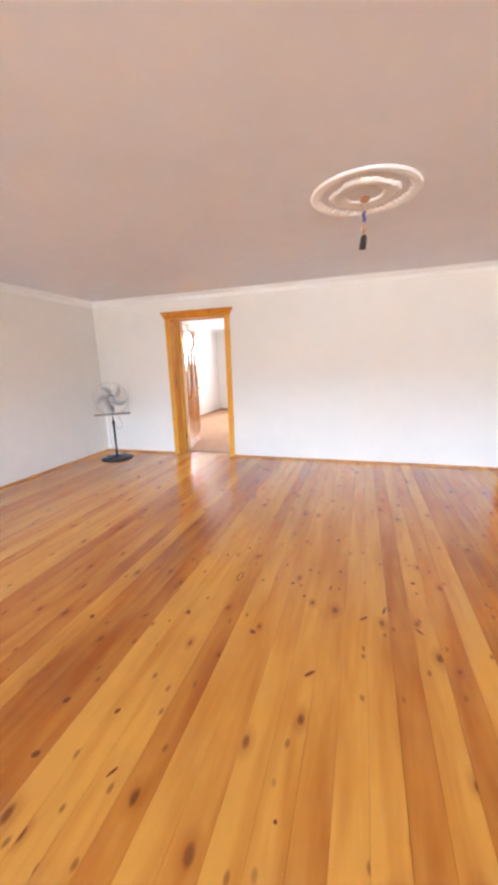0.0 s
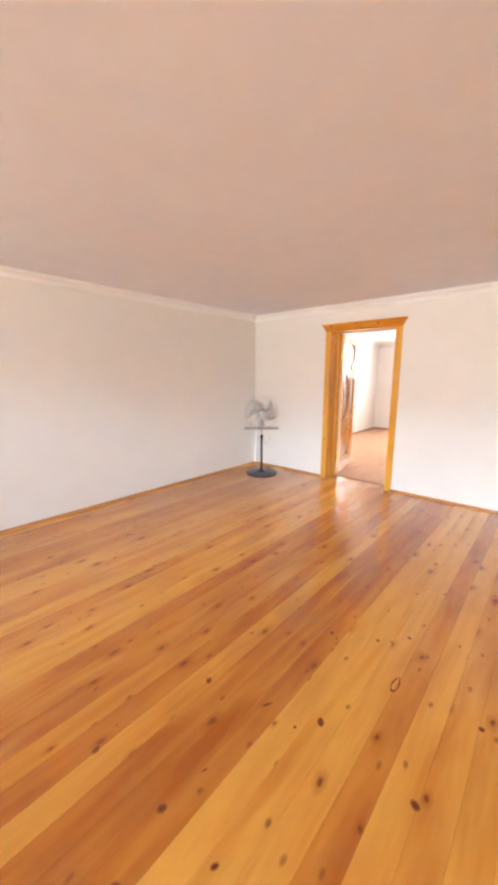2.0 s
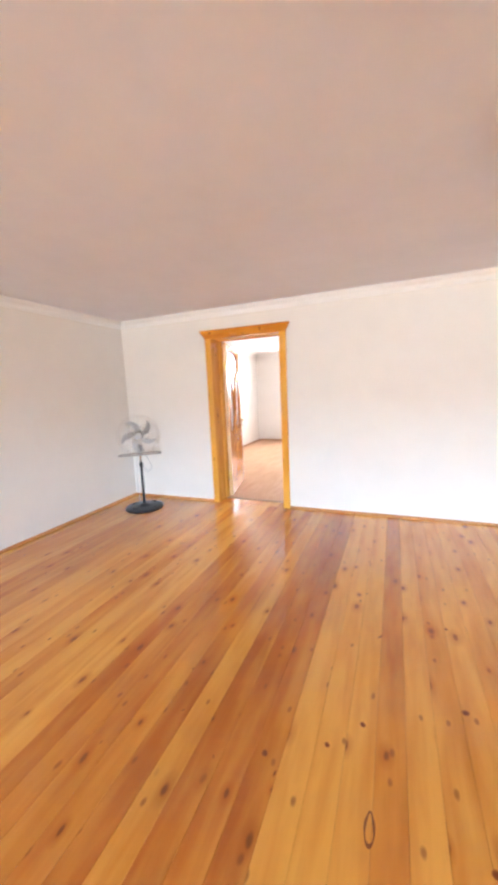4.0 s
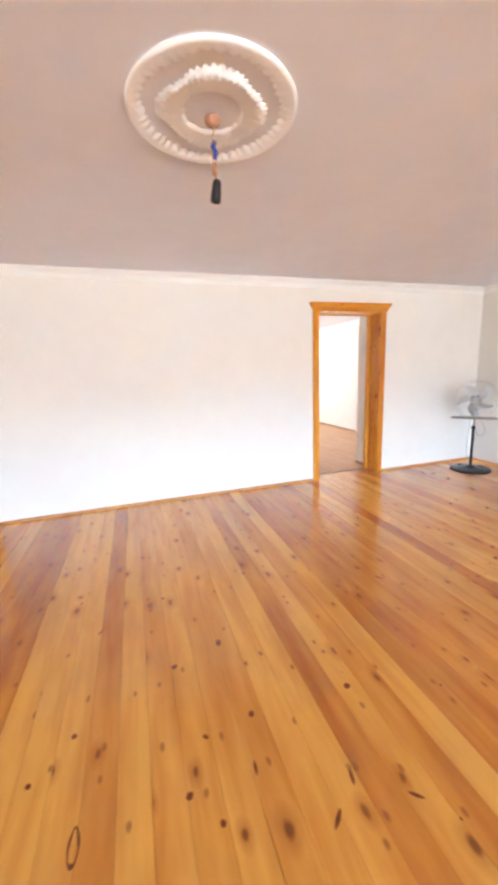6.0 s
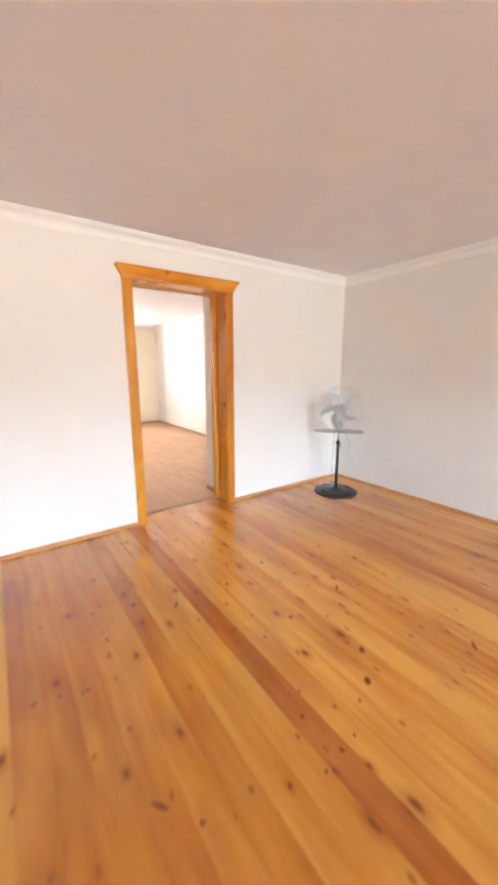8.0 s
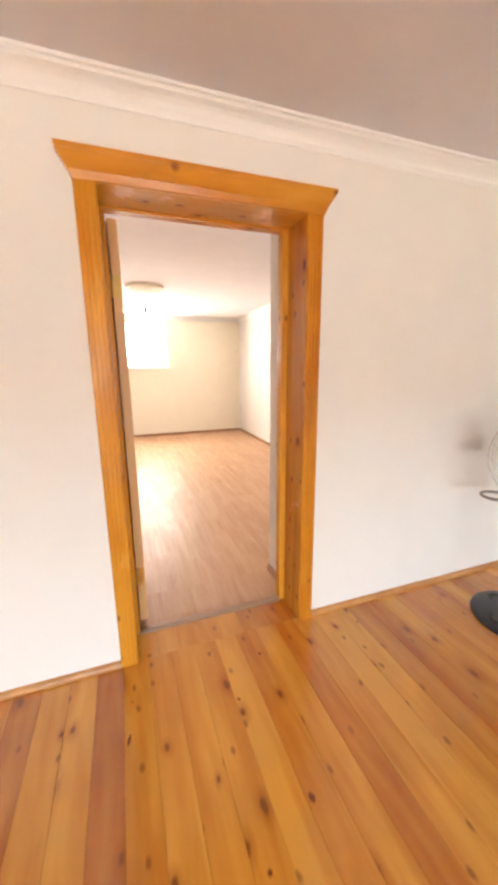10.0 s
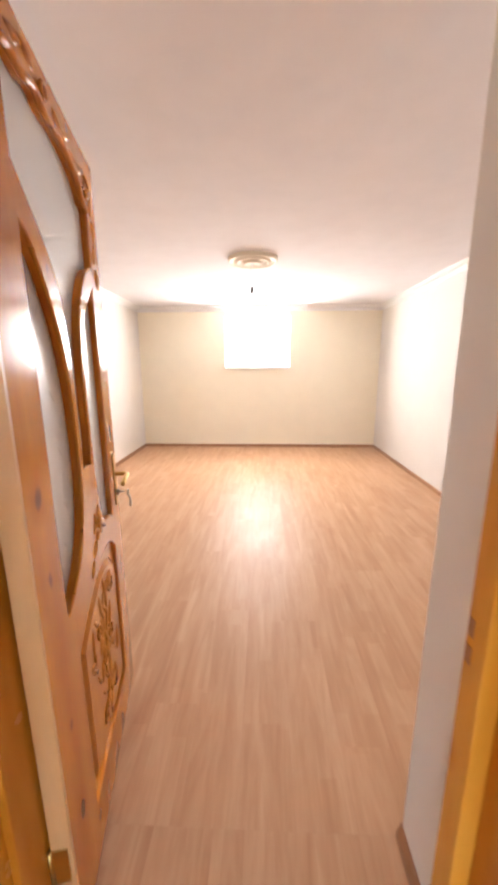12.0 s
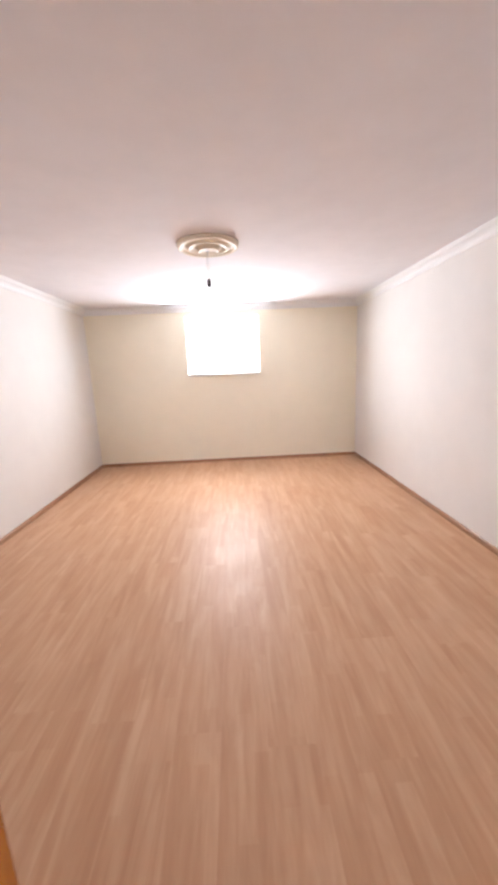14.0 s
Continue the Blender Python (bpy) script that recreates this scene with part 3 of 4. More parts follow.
def door_leaf(c, opened, name):
    d = tagged(new(name), "open varnished pine door with curved frosted glazing and carved panels", kind="structure")
    d.matrix_basis = pose(c - 0.417, 5.325, 0, 0, 0, opened)
    mid = Matrix.Translation((0, -0.021, 0))
    child("leaf", LEAF_MESH, d, m=mid)
    for me in PANES:
        child("pane", me, d, "frosted glass pane with a pale etched pattern", m=mid)
    low = bmesh.new()
    add_box(low, 0.182, 0.683, -0.030, -0.010, 0.172, 0.81)
    field = [(0.225, 0.215), (0.64, 0.215), (0.64, 0.70), (0.59, 0.74), (0.51, 0.758), (0.42, 0.748), (0.33, 0.715), (0.225, 0.655)]
    panel = part("panel", low, LEAFW, d)
    raised = bmesh.new()
    a = [raised.verts.new((u, -0.0298, v)) for u, v in field]
    cu, cv = 0.43, 0.45
    b = [raised.verts.new((cu + (u - cu) * 0.93, -0.038, cv + (v - cv) * 0.93)) for u, v in field]
    for k in range(len(field)):
        j = (k + 1) % len(field)
        raised.faces.new((a[k], a[j], b[j], b[k]))
    raised.faces.new(b)
    part("raised_field", raised, LEAFW, panel)
    rnd = random.Random(11)
    spots = []
    for k in range(46):
        t = rnd.random()
        v = 0.24 + 0.44 * t
        u = 0.44 + 0.05 * math.sin(t * 7) + rnd.uniform(-0.1, 0.1) * (0.6 + 0.5 * math.sin(math.pi * t))
        spots.append((u, v, rnd.uniform(0.05, 0.10), rnd.uniform(0.008, 0.015), 90 + rnd.uniform(-55, 55) - (u - 0.44) * 200))
    carve = leaflets(spots, -0.0365, 0.008)
    for cc, fl, s in (((0.37, 0.29), 1, 0.3), ((0.51, 0.29), -1, 2.8), ((0.555, 0.66), 1, 3.4), ((0.38, 0.60), -1, 0.2), ((0.42, 0.47), 1, 1.0), ((0.50, 0.50), -1, 2.0)):
        add_tube(carve, spiral(cc, 0.034, 1.4, 0.003, -0.037, fl, s), 0.0042, 6)
    add_tube(carve, smooth_line([(0.43, -0.037, 0.23), (0.45, -0.038, 0.33), (0.41, -0.038, 0.44), (0.46, -0.038, 0.56), (0.50, -0.037, 0.70)], 6), 0.005, 6)
    part("carving", carve, LEAFW, panel, smooth=True)
    top = leaflets([(0.42 + 0.06 * k, 2.03 - 0.012 * k, 0.075, 0.014, -24 + 34 * (k % 2)) for k in range(5)] + [(0.31 - 0.06 * k, 2.03, 0.07, 0.014, 165 + 20 * (k % 2)) for k in range(2)]
                   + [(0.735, 1.97 - 0.075 * k, 0.07, 0.015, -98 + 22 * (k % 2)) for k in range(4)], -0.0415, 0.008)
    for cc, fl, s in (((0.355, 2.02), 1, 0.0), ((0.69, 1.98), -1, 2.0), ((0.655, 1.945), 1, 4.0)):
        add_tube(top, spiral(cc, 0.024, 1.3, 0.006, -0.041, fl, s), 0.005, 6)
    part("top_carving", top, LEAFW, d, smooth=True)
    add_tube(lip := bmesh.new(), [(p[0], -0.040, p[1] + 0.006) for p in MIDT], 0.010, 8)
    part("top_bead", lip, LEAFW, d, smooth=True)
    rose = leaflets([(0.465, 0.925, 0.06, 0.015, a) for a in (20, 75, 128, 190, 240, 305)] + [(0.43, 0.885, 0.06, 0.012, 225), (0.385, 0.84, 0.055, 0.010, 232), (0.51, 0.90, 0.05, 0.011, -25)], -0.0415, 0.008)
    add_tube(rose, spiral((0.465, 0.925), 0.018, 1.2, 0.006, -0.043), 0.006, 6)
    part("rose_carving", rose, LEAFW, d, smooth=True)
    etch = bmesh.new()
    for k, p in enumerate(SAIL_F[8:-8:3]):
        add_leaflet(etch, (p[0] - 0.045 - 0.012 * (k % 2), p[1] - 0.03), 0.04, 0.006, radians(60 + 70 * (k % 2)), -0.0195, 0.001)
    for k, p in enumerate(flat(MIDR)[6:-10:4]):
        add_leaflet(etch, (p[0] - 0.03, p[1] + 0.01), 0.028, 0.004, radians(40 + 80 * (k % 2)), -0.0195, 0.001)
    for k, p in enumerate(flat(SLOT)[20:60:4]):
        add_leaflet(etch, (p[0] + 0.06, p[1]), 0.028, 0.004, radians(50 + 80 * (k % 2)), -0.0195, 0.001)
    part("etching", etch, WPLAST, d, "white etched leaf sprigs on the glass", True)
    for line in (flat(SAIL_F[7:-6]), flat(MIDR)):
        bead = tube([(p[0], -0.0405, p[1]) for p in line], 0.005, 6)
        part("bead", bead, LEAFW, d, smooth=True)
    part("edge_band", box(-0.003, 0.0065, -0.0425, 0.0005, 0.021, 2.084), EDGEW, d, "pale bare wood edge")
    for v in (0.30, 1.80):
        h = part("hinge", box(-0.0055, -0.0028, -0.034, -0.002, v - 0.05, v + 0.05, 0.001), BRASS, d, "dull brass hinge")
        part("knuckle", tube([(-0.004, 0.003, v - 0.05), (-0.004, 0.003, v + 0.05)], 0.006, 10), BRASS, h, smooth=True)
    for s, y in ((1, -0.043), (-1, 0.001)):
        yo = y - 0.004 * s if s > 0 else y + 0.004
        ha = part("handle", box(0.742, 0.78, min(y, yo), max(y, yo), 0.875, 1.085, 0.002), BRASS, d, "brass lever handle on a long plate with a key")
        part("lever", tube(smooth_line([(0.761, yo, 1.0), (0.761, yo - 0.03 * s, 1.0), (0.754, yo - 0.045 * s, 1.0), (0.728, yo - 0.048 * s, 1.002), (0.68, yo - 0.046 * s, 0.996), (0.655, yo - 0.044 * s, 0.99)], 4), 0.0085, 10), BRASS, ha, smooth=True)
        part("cylinder", tube([(0.761, yo, 0.925), (0.761, yo - 0.008 * s, 0.925)], 0.012, 14), STEEL, ha)
        if s > 0:
            key = tube([(0.761, yo - 0.008, 0.925), (0.761, yo - 0.03, 0.925)], 0.0035, 6)
            add_tube(key, circle((0.761, yo - 0.042, 0.92), 0.012, 14, "y"), 0.003, 6, True)
            add_tube(key, [(0.761, yo - 0.046, 0.911), (0.760, yo - 0.05, 0.89), (0.766, yo - 0.047, 0.86)], 0.004, 6)
            part("key", key, STEEL, ha, smooth=True)
    return d


door_leaf(c1, 102, "door_1")
door_leaf(c2, 102, "door_2")


# Ceiling roses.
def leafy_rose(x, y, z, r):
    """A broad outer moulding with a ragged leaf edge, and a raised wreath round a plain centre."""
    ob = thing("ceiling_rose", pose(x, y, z), "white plaster ceiling rose with carved leaf rings", "ceiling rose")
    rnd = random.Random(7)
    jag = [rnd.uniform(-0.5, 0.5) for _ in range(44)]

    def rough(a, n=44):
        k = (a % math.tau) / math.tau * n
        i = int(k)
        return jag[i % n] + (jag[(i + 1) % n] - jag[i % n]) * (k - i)

    def outer(i, a):
        tips = abs(math.sin(a * 23 + 1.6 * rough(a))) ** 0.8
        if i > 6:
            f = (i - 6) / 4
            return (r * f * (-0.065 * tips + 0.05 * rough(a + 0.7) + 0.02 * math.cos(4 * a + 0.4)), 0.004 * (1 - tips) if i < 10 else 0)
        return (0, 0.0012 * tips if 3 < i < 7 else 0)

    def wreath(i, a):
        swirl = a + 0.05 * i
        leaf = abs(math.sin(swirl * 24 + 1.4 * rough(a))) ** 0.7
        fine = abs(math.sin(swirl * 61 + 3 * rough(a + 2.0)))
        if i < 4:
            return (r * (1 - i / 6) * (0.08 * leaf + 0.06 * rough(a + 1.0) + 0.04 * math.cos(4 * a + 0.6)), -0.002 * leaf if i else 0)
        if i < 9:
            return (r * 0.025 * rough(a + 3.0), 0.006 * leaf + 0.003 * fine)
        return (r * 0.03 * rough(a), 0)

    rim = ((0.99, 0.0), (1.0, 0.006), (0.995, 0.012), (0.985, 0.016), (0.965, 0.018), (0.945, 0.0175), (0.925, 0.017), (0.90, 0.0165), (0.88, 0.015), (0.865, 0.010), (0.85, 0.0))
    heap = ((0.565, 0.0), (0.57, 0.007), (0.56, 0.014), (0.54, 0.019), (0.51, 0.022), (0.48, 0.0225), (0.45, 0.022), (0.415, 0.021), (0.38, 0.018), (0.35, 0.011), (0.335, 0.0))
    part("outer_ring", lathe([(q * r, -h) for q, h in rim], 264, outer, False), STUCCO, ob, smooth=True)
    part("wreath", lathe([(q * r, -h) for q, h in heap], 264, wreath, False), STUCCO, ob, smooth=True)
    return ob


def ringed_rose(x, y, z, r):
    prof = [(1.0, 0.0), (1.0, 0.014), (0.975, 0.026), (0.93, 0.030), (0.86, 0.026), (0.84, 0.018), (0.78, 0.016), (0.70, 0.022), (0.66, 0.034), (0.60, 0.036), (0.56, 0.028), (0.48, 0.022), (0.40, 0.026),
            (0.36, 0.044), (0.30, 0.05), (0.24, 0.044), (0.10, 0.042)]
    ob = part("ceiling_rose", lathe([(q * r, -h * 1.1) for q, h in prof], 72), CREAM, smooth=True)
    ob.matrix_basis = pose(x, y, z)
    return tagged(ob, "small cream ceiling rose with plain rings", "ceiling rose")


leafy_rose(0.077, 2.695, H1, 0.338)
ringed_rose(2.26, 8.40, HA, 0.236)


def pendant(x, y, z, low, tape, label):
    """A bare lamp holder on its wires, with no bulb in it."""
    p = thing("pendant_light", pose(x, y, z), label, "pendant light")
    part("ceiling_cup", lathe([(0.034, 0), (0.034, -0.008), (0.026, -0.02), (0.012, -0.03)], 20), WIRE if tape else WPLAST, p, smooth=True)
    d = low - z
    for k, off in enumerate((-0.004, 0.004)):
        pts = [(off + 0.006 * math.sin(t * 9 + k * 2), 0.006 * math.cos(t * 7 + k), d * t) for t in (i / 14 for i in range(15))]
        part("wire", tube(pts, 0.0026, 6), WIRE if tape else WPLAST, p, smooth=True)
    if tape:
        part("tape", tube(smooth_line([(0.004, 0.005, d * 0.30), (-0.004, 0, d * 0.38), (0.005, -0.003, d * 0.47), (0, 0.002, d * 0.54)], 3), 0.011, 8), TAPE, p, "blue insulating tape", True)
        part("joint", tube([(0, 0, d * 0.6), (-0.006, 0.002, d * 0.68), (-0.004, 0, d * 0.76)], 0.0095, 8), WIRE, p, smooth=True)
    s = 1.0 if tape else 0.72
    holder = lathe([(0.006 * s, 0.045 * s), (0.014 * s, 0.042 * s), (0.019 * s, 0.03 * s), (0.0205 * s, 0.0), (0.0215 * s, -0.002), (0.0215 * s, -0.038 * s), (0.018 * s, -0.04 * s), (0.017 * s, -0.01 * s)], 20)
    h = part("lamp_holder", holder, BLACK, p, "black lamp holder", True)
    h.matrix_basis = pose(0, 0, d, 8 if tape else 0, 6 if tape else 0, 0)
    return p


pendant(0.078, 2.705, H1 - 0.02, 2.16, True, "black lamp holder on taped brown wires, no bulb")
pendant(2.252, 8.405, HA - 0.02, 2.14, False, "small dark lamp holder on a thin white wire")

# Curtain rail above the small window.
rail = thing("curtain_rail", pose(2.25, AY - 0.11, HA), "white plastic curtain rail fixed under the ceiling", "curtain rail")
part("fascia", extrude_x([(-0.05, -0.001), (-0.05, -0.046), (-0.045, -0.050), (-0.040, -0.046), (-0.040, -0.012), (-0.01, -0.012), (-0.01, -0.001)], -0.83, 0.83), WPLAST, rail)
part("track", extrude_x([(-0.009, -0.001), (-0.009, -0.016), (0.06, -0.016), (0.06, -0.001)], -0.83, 0.83), WPLAST, rail)


# Pedestal fans.
def fan_blade(a):
    """One broad twisted blade."""
    bm, rows = bmesh.new(), []
    for k in range(7):
        t = k / 6
        r = 0.05 + 0.165 * t
        w = 0.018 + 0.026 * math.sin(math.pi * (0.15 + 0.75 * t)) ** 1.2
        rows.append([])
        for o in (-1, -0.5, 0, 0.5, 1):
            ang = a + o * w / max(r, 0.08) * 0.9 + 0.55 * t * t
            rows[-1].append(bm.verts.new((r * math.cos(ang), -0.026 * o * (1.2 - 0.5 * t) - 0.006 * (1 - o * o), r * math.sin(ang))))
    for p, q in zip(rows, rows[1:]):
        for k in range(4):
            bm.faces.new((p[k], p[k + 1], q[k + 1], q[k]))
    bmesh.ops.solidify(bm, geom=bm.faces[:], thickness=0.002)
    return bm


def fan():
    """It looks along -y; the head sits on a telescopic pole over a round weighted base."""
    f = new("pedestal_fan")
    base = lathe([(0.0001, 0.0), (0.235, 0.0), (0.24, 0.008), (0.238, 0.018), (0.225, 0.026), (0.19, 0.030), (0.12, 0.036), (0.06, 0.042), (0.045, 0.055), (0.03, 0.06)], 48)
    b = part("base", base, BLACK, f, "round black plastic base", True)
    for k in range(4):
        a = radians(45 + 90 * k)
        bm = lathe([(0.001, 0.0), (0.038, 0.0), (0.046, 0.004), (0.04, 0.0055), (0.028, 0.002), (0.001, 0.001)], 20)
        o = part("base_recess", bm, BLACKG, b, smooth=True)
        o.matrix_basis = pose(0.15 * math.cos(a), 0.15 * math.sin(a), 0.0295, 3.5 * math.sin(a), -3.5 * math.cos(a), 0)
    part("outer_pole", tube([(0, 0, 0.05), (0, 0, 0.585)], 0.017, 14), BLACK, f, smooth=True)
    part("clamp", lathe([(0.018, 0.555), (0.024, 0.56), (0.025, 0.59), (0.018, 0.6)], 18), BLACK, f, smooth=True)
    part("inner_pole", tube([(0, 0, 0.58), (0, 0, 0.85)], 0.0105, 12), CHROME, f, smooth=True)
    loop = []
    for k in range(40):
        a = k * math.tau / 40
        cx = 0.19 if math.cos(a) > 0 else -0.19
        loop.append((cx + 0.07 * math.cos(a), 0.07 * math.sin(a), 0.71))
    carry = part("carry_bar", tube(loop, 0.0085, 8, True), BARM, f, "grey metal hoop round the pole", True)
    part("bar_clamp", box(-0.03, 0.03, -0.072, 0.072, 0.700, 0.716, 0.004), GREY, carry)
    part("control_box", box(-0.035, 0.035, -0.03, 0.035, 0.735, 0.83, 0.008), GREYL, f, "grey switch box")
    motor = lathe([(0.001, -0.05), (0.045, -0.05), (0.062, -0.03), (0.066, 0.02), (0.058, 0.07), (0.03, 0.095), (0.001, 0.1)], 28)
    bmesh.ops.rotate(motor, verts=motor.verts, matrix=Matrix.Rotation(radians(-90), 3, "X"))
    bmesh.ops.translate(motor, verts=motor.verts, vec=(0, 0.02, 0.955))
    part("motor", motor, GREYL, f, "grey motor housing", True)
    hub = lathe([(0.001, 0.0), (0.05, 0.0), (0.052, 0.03), (0.04, 0.045), (0.018, 0.05), (0.001, 0.05)], 28)
    bmesh.ops.rotate(hub, verts=hub.verts, matrix=Matrix.Rotation(radians(90), 3, "X"))
    bmesh.ops.translate(hub, verts=hub.verts, vec=(0, -0.045, 0.955))
    part("hub", hub, GREY, f, smooth=True)
    for k in range(5):
        o = part("blade", fan_blade(radians(72 * k + 24)), BLADE, f, smooth=True)
        o.matrix_basis = pose(0, -0.07, 0.955)
    for name, ys, rs, n in (("front_guard", (-0.05, -0.10, -0.135, -0.14), (0.255, 0.225, 0.12, 0.045), 20), ("back_guard", (-0.045, 0.0, 0.02, 0.022), (0.255, 0.235, 0.13, 0.06), 16)):
        bm = bmesh.new()
        for k in range(n):
            a = k * math.tau / n
            add_tube(bm, [(r * math.cos(a + 0.25 * j), y, 0.955 + r * math.sin(a + 0.25 * j)) for j, (y, r) in enumerate(zip(ys, rs))], 0.0005, 4)
        for y, r in zip(ys, rs):
            add_tube(bm, circle((0, y, 0.955), r, 40, "y"), 0.0012 if r < 0.25 else 0.002, 5, True)
        tagged(part(name, bm, CHROME, f, "thin chrome wire guard", True), kind="stuff")
    badge = lathe([(0.001, 0.0), (0.04, 0.0), (0.038, 0.006), (0.001, 0.008)], 24)
    bmesh.ops.rotate(badge, verts=badge.verts, matrix=Matrix.Rotation(radians(90), 3, "X"))
    bmesh.ops.translate(badge, verts=badge.verts, vec=(0, -0.141, 0.955))
    part("badge", badge, GREYL, f)
    part("power_cord", tube(smooth_line([(0.02, 0.03, 0.86), (0.06, 0.05, 0.70), (0.13, 0.05, 0.55), (0.09, 0.07, 0.46), (0.03, 0.06, 0.52), (-0.02, 0.05, 0.72), (-0.05, 0.05, 0.62), (-0.06, 0.07, 0.3), (-0.05, 0.08, 0.06)], 5), 0.0032, 6), GREY, f, smooth=True)
    return f


one = fan()
one.matrix_basis = pose(-3.58, 4.60, 0, 0, 0, 40)
tagged(one, "grey pedestal fan on a round black base", "fan", "pedestal fans")
two = copy_thing(one, pose(3.93, 4.61, 0, 0, 0, -52))
two["label"] = "grey pedestal fan with chrome guard, its shadow on the wall"


# ---- floors ----
TONE = random.Random(21)
HEARTWOOD = [(-1.53, -1.41, 0.8), (-1.27, -1.02, 0.85), (-1.02, -0.60, 0.15), (-0.60, -0.48, 0.7), (-0.48, -0.36, 0.2), (-0.26, -0.14, 0.25), (1.28, 1.40, 0.75), (1.40, 1.70, 0.25), (1.70, 1.83, 1.0),
             (1.83, 2.30, 0.3), (2.30, 2.42, 0.15), (2.55, 2.68, 0.7)]     # dark and pale boards: from x, to x, tone


def boards(floor, mesh, spots):
    for k, (x, y) in enumerate(spots):
        ob = new("plank", mesh)
        ob.parent = floor
        tone = next((t for a, c, t in HEARTWOOD if a <= x < c), TONE.uniform(0.05, 0.8))
        ob.color = (tone, tone, tone, 1)
        ob.matrix_basis = pose(x, y, 0, 0, 0, 0)


def board_mesh(w, length, depth, gap, bevel, mat):
    """A floorboard about its middle, its top at z = 0, edges eased."""
    bm, h, l = bmesh.new(), w / 2 - gap, length / 2 - gap
    rows = [(h, l, -depth), (h, l, -bevel), (h - bevel, l - bevel * 0.5, 0.0)]
    rings = [[bm.verts.new(p) for p in ((-a, -b, z), (a, -b, z), (a, b, z), (-a, b, z))] for a, b, z in rows]
    for r, s in zip(rings, rings[1:]):
        for k in range(4):
            bm.faces.new((r[k], r[(k + 1) % 4], s[(k + 1) % 4], s[k]))
    bm.faces.new(rings[-1])
    return mesh_of(bm, "plank", mat)


floor = structure("floor", box(X0, X1, Y0, MID, -0.03, -0.021), THRESH, "varnished knotty pine floorboards")
count = 74
pw = (X1 - X0) / count
boards(floor, board_mesh(pw, Y1 - Y0, 0.02, 0.0003, 0.0009, PLANK), [(X0 + pw * (k + 0.5), (Y0 + Y1) / 2) for k in range(count)])
short = board_mesh(pw, MID - 0.005 - Y1, 0.02, 0.0003, 0.0009, PLANK)
for c in DOORS:
    boards(floor, short, [(c - 3.5 * pw + pw * k, (Y1 + MID - 0.005) / 2) for k in range(8)])
for name, x0, x1, y1, c in (("floor_2", A0, A1, AY, c2), ("floor_3", B0, B1, BY, c1)):
    fl = structure(name, box(x0, x1, Y2 - 0.33, y1, -0.03, -0.012), THRESH, "beech-look laminate floor")
    n = 22
    bw, bl = (x1 - x0) / n, 1.28
    full = board_mesh(bw, bl, 0.011, 0.0001, 0.0002, LAM)
    cut = {}
    for k in range(n):
        y, first = Y2, (k * 0.47) % 1.0 * bl + 0.12
        while y < y1 - 0.01:
            e = min(y + (first if y == Y2 else bl), y1)
            size = round(e - y, 3)
            me = full if abs(size - bl) < 0.002 else cut.setdefault(size, board_mesh(bw, size, 0.011, 0.0001, 0.0002, LAM))
            boards(fl, me, [(x0 + bw * (k + 0.5), (y + e) / 2)])
            y = e
    apron = board_mesh(bw, Y2 - 5.29, 0.011, 0.0001, 0.0002, LAM)
    boards(fl, apron, [(c - 2 * bw + bw * k, (Y2 + 5.29) / 2) for k in range(5)])

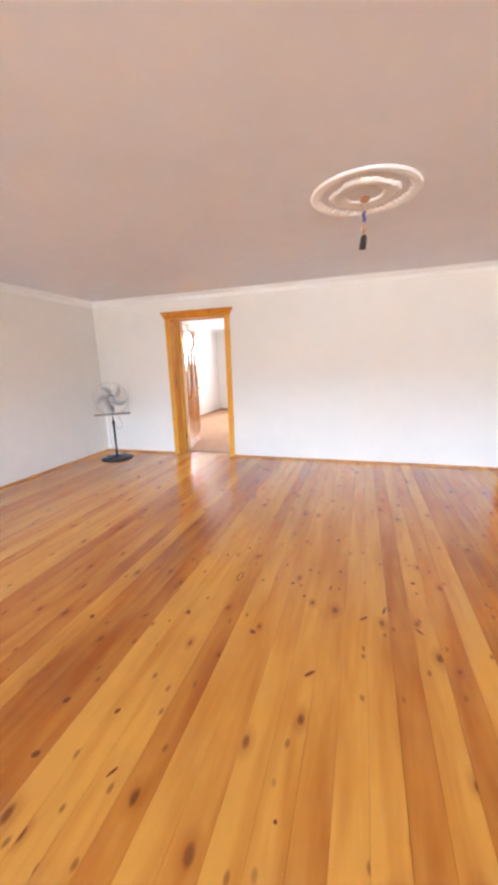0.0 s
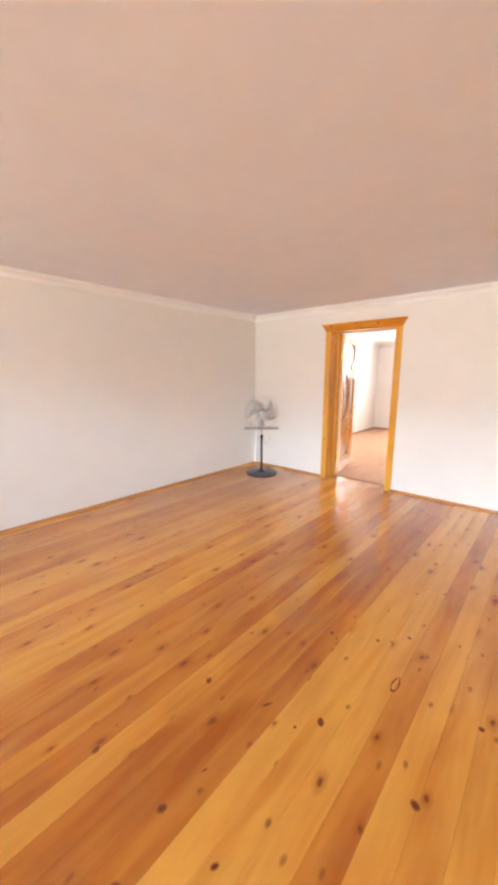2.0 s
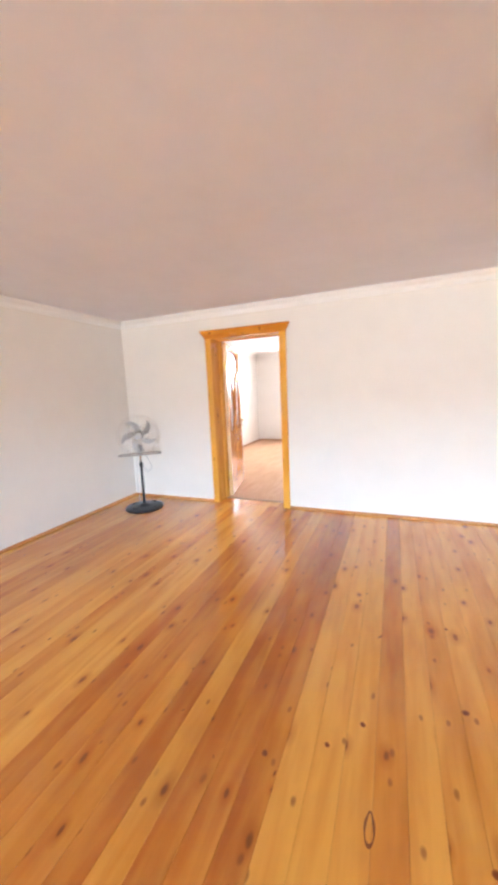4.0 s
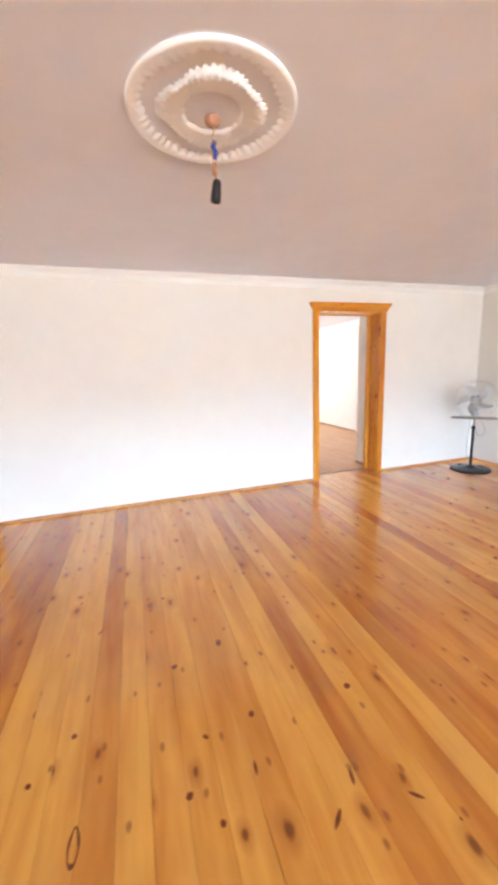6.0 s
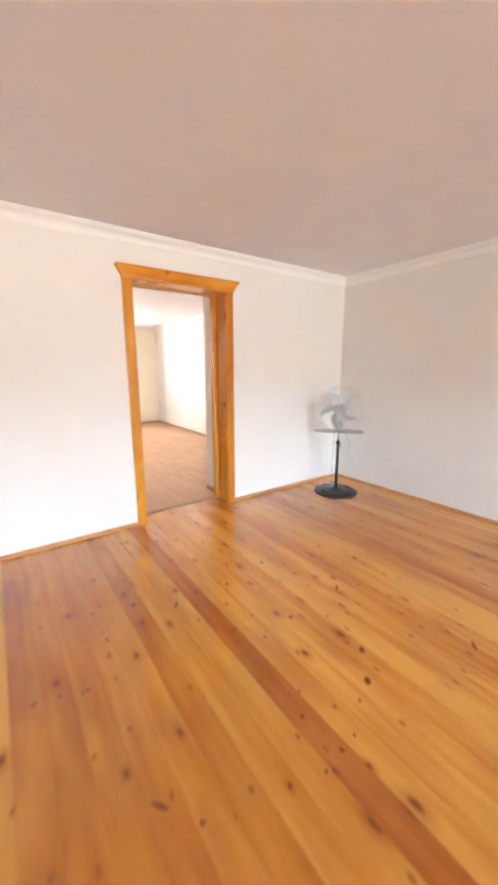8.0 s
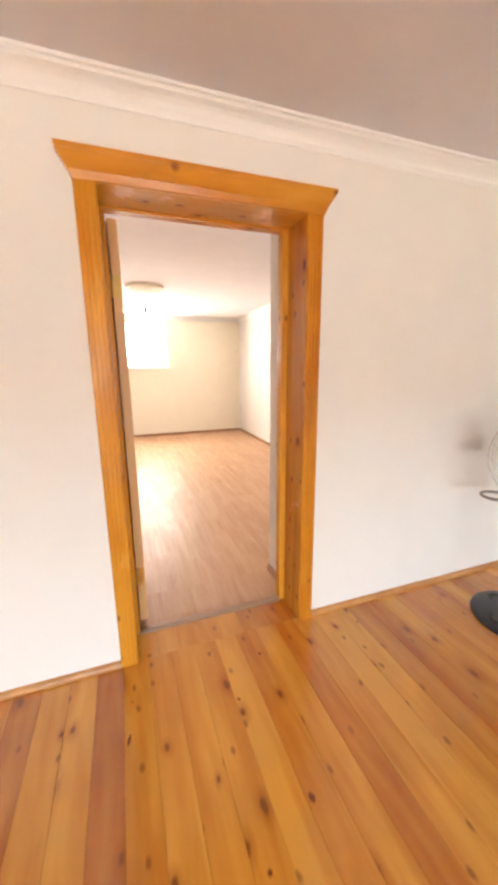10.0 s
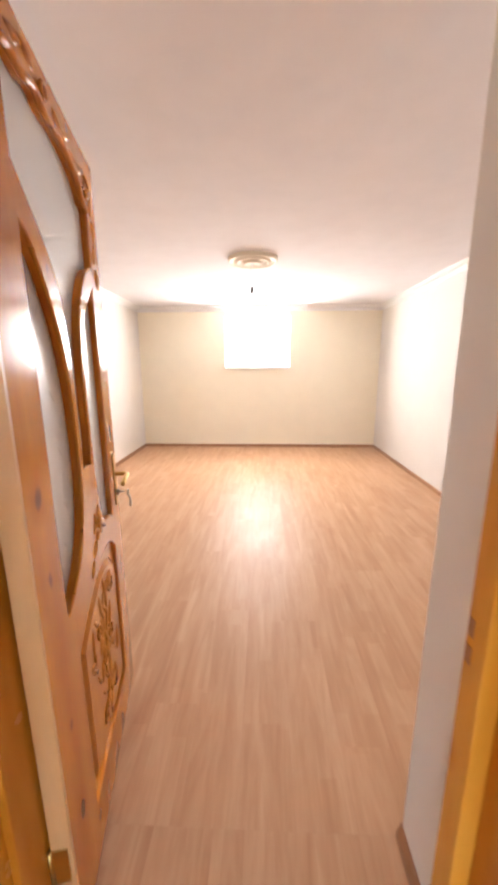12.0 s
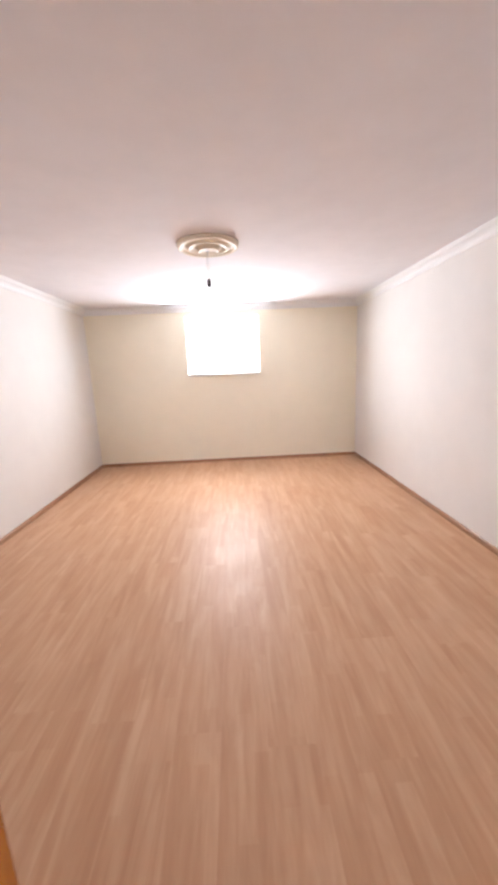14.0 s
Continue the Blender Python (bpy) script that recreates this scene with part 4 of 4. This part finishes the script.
# The larger knots in the pine boards.
KNOTS = [(1.81, 4.67), (1.22, 4.08), (1.39, 3.97), (1.60, 3.82), (1.69, 3.74), (1.75, 3.86), (1.96, 3.82), (2.09, 3.74), (2.31, 3.90), (2.43, 3.79), (2.39, 4.26), (2.91, 3.54),
         (2.83, 3.83), (2.52, 3.37), (2.41, 3.24), (2.09, 3.34), (1.19, 3.77), (-0.69, 2.43), (-0.28, 2.07), (-0.19, 1.96), (-0.04, 2.08), (-0.19, 2.25), (-0.27, 2.64),
         (-0.03, 2.72), (0.01, 2.28), (0.27, 1.94), (0.46, 2.26), (0.29, 3.31), (-0.28, 3.22), (-0.64, 3.03), (0.16, 1.85), (0.44, 1.82), (-0.82, 2.29),
         (-1.08, 0.99), (-0.83, 1.01), (-1.02, 0.78), (-0.70, 0.81), (-0.08, 1.41), (-0.41, 1.59), (-0.82, 1.64), (-1.05, 1.55), (-1.35, 1.46), (-1.45, 0.93), (-1.05, 2.17),
         (2.22, 2.95), (2.09, 2.82), (1.73, 2.87), (1.76, 2.69), (2.71, 2.63), (1.14, 2.92)]


def knot_mesh(seed):
    """A flat irregular disc one metre long, to be scaled."""
    rnd, bm = random.Random(seed), bmesh.new()
    ring = [bm.verts.new(((0.8 + 0.25 * rnd.random()) * math.cos(k * math.tau / 14), (0.8 + 0.25 * rnd.random()) * math.sin(k * math.tau / 14), 0)) for k in range(14)]
    bm.faces.new(ring)
    return mesh_of(bm, "knot", KNOT)


shapes = [knot_mesh(k) for k in range(5)]
rnd = random.Random(4)
extra = random.Random(31)
spots = KNOTS + [(extra.uniform(X0, X1), extra.uniform(0.2, Y1 - 0.1)) for _ in range(110)]
for k, (x, y) in enumerate(spots):
    ob = new("knot", shapes[k % 5])
    ob.parent = floor
    r = rnd.uniform(0.010, 0.017) if k < len(KNOTS) else rnd.uniform(0.004, 0.009)
    spike = rnd.random() < 0.3
    ob.matrix_basis = pose(x, y, 0.0006, 0, 0, rnd.uniform(-50, 50)) @ Matrix.Diagonal((r * (0.6 if spike else 1), r * (2.3 if spike else rnd.uniform(1.1, 1.6)), 1, 1))


def eye_mesh():
    """A long ring of dark bark round a pale heart."""
    bm, n = bmesh.new(), 28
    rows = []
    for k in range(n):
        a = k * math.tau / n
        w = 0.015 + 0.005 * math.sin(3 * a)
        taper = 1.0 + 0.35 * max(0.0, math.sin(a)) ** 6
        rows.append([bm.verts.new(((r + o) * math.cos(a) * 0.62, (r * 1.65 * taper + o) * math.sin(a), 0.0)) for r, o in ((0.034, -w / 2), (0.034, w / 2))])
    for k in range(n):
        p, q = rows[k], rows[(k + 1) % n]
        bm.faces.new((p[0], p[1], q[1], q[0]))
    return mesh_of(bm, "knot", KNOT_RIM)


eye = new("knot", eye_mesh())
eye.parent = floor
eye.matrix_basis = pose(-0.64, 2.05, 0.0006) @ Matrix.Diagonal((0.72, 0.76, 1, 1))
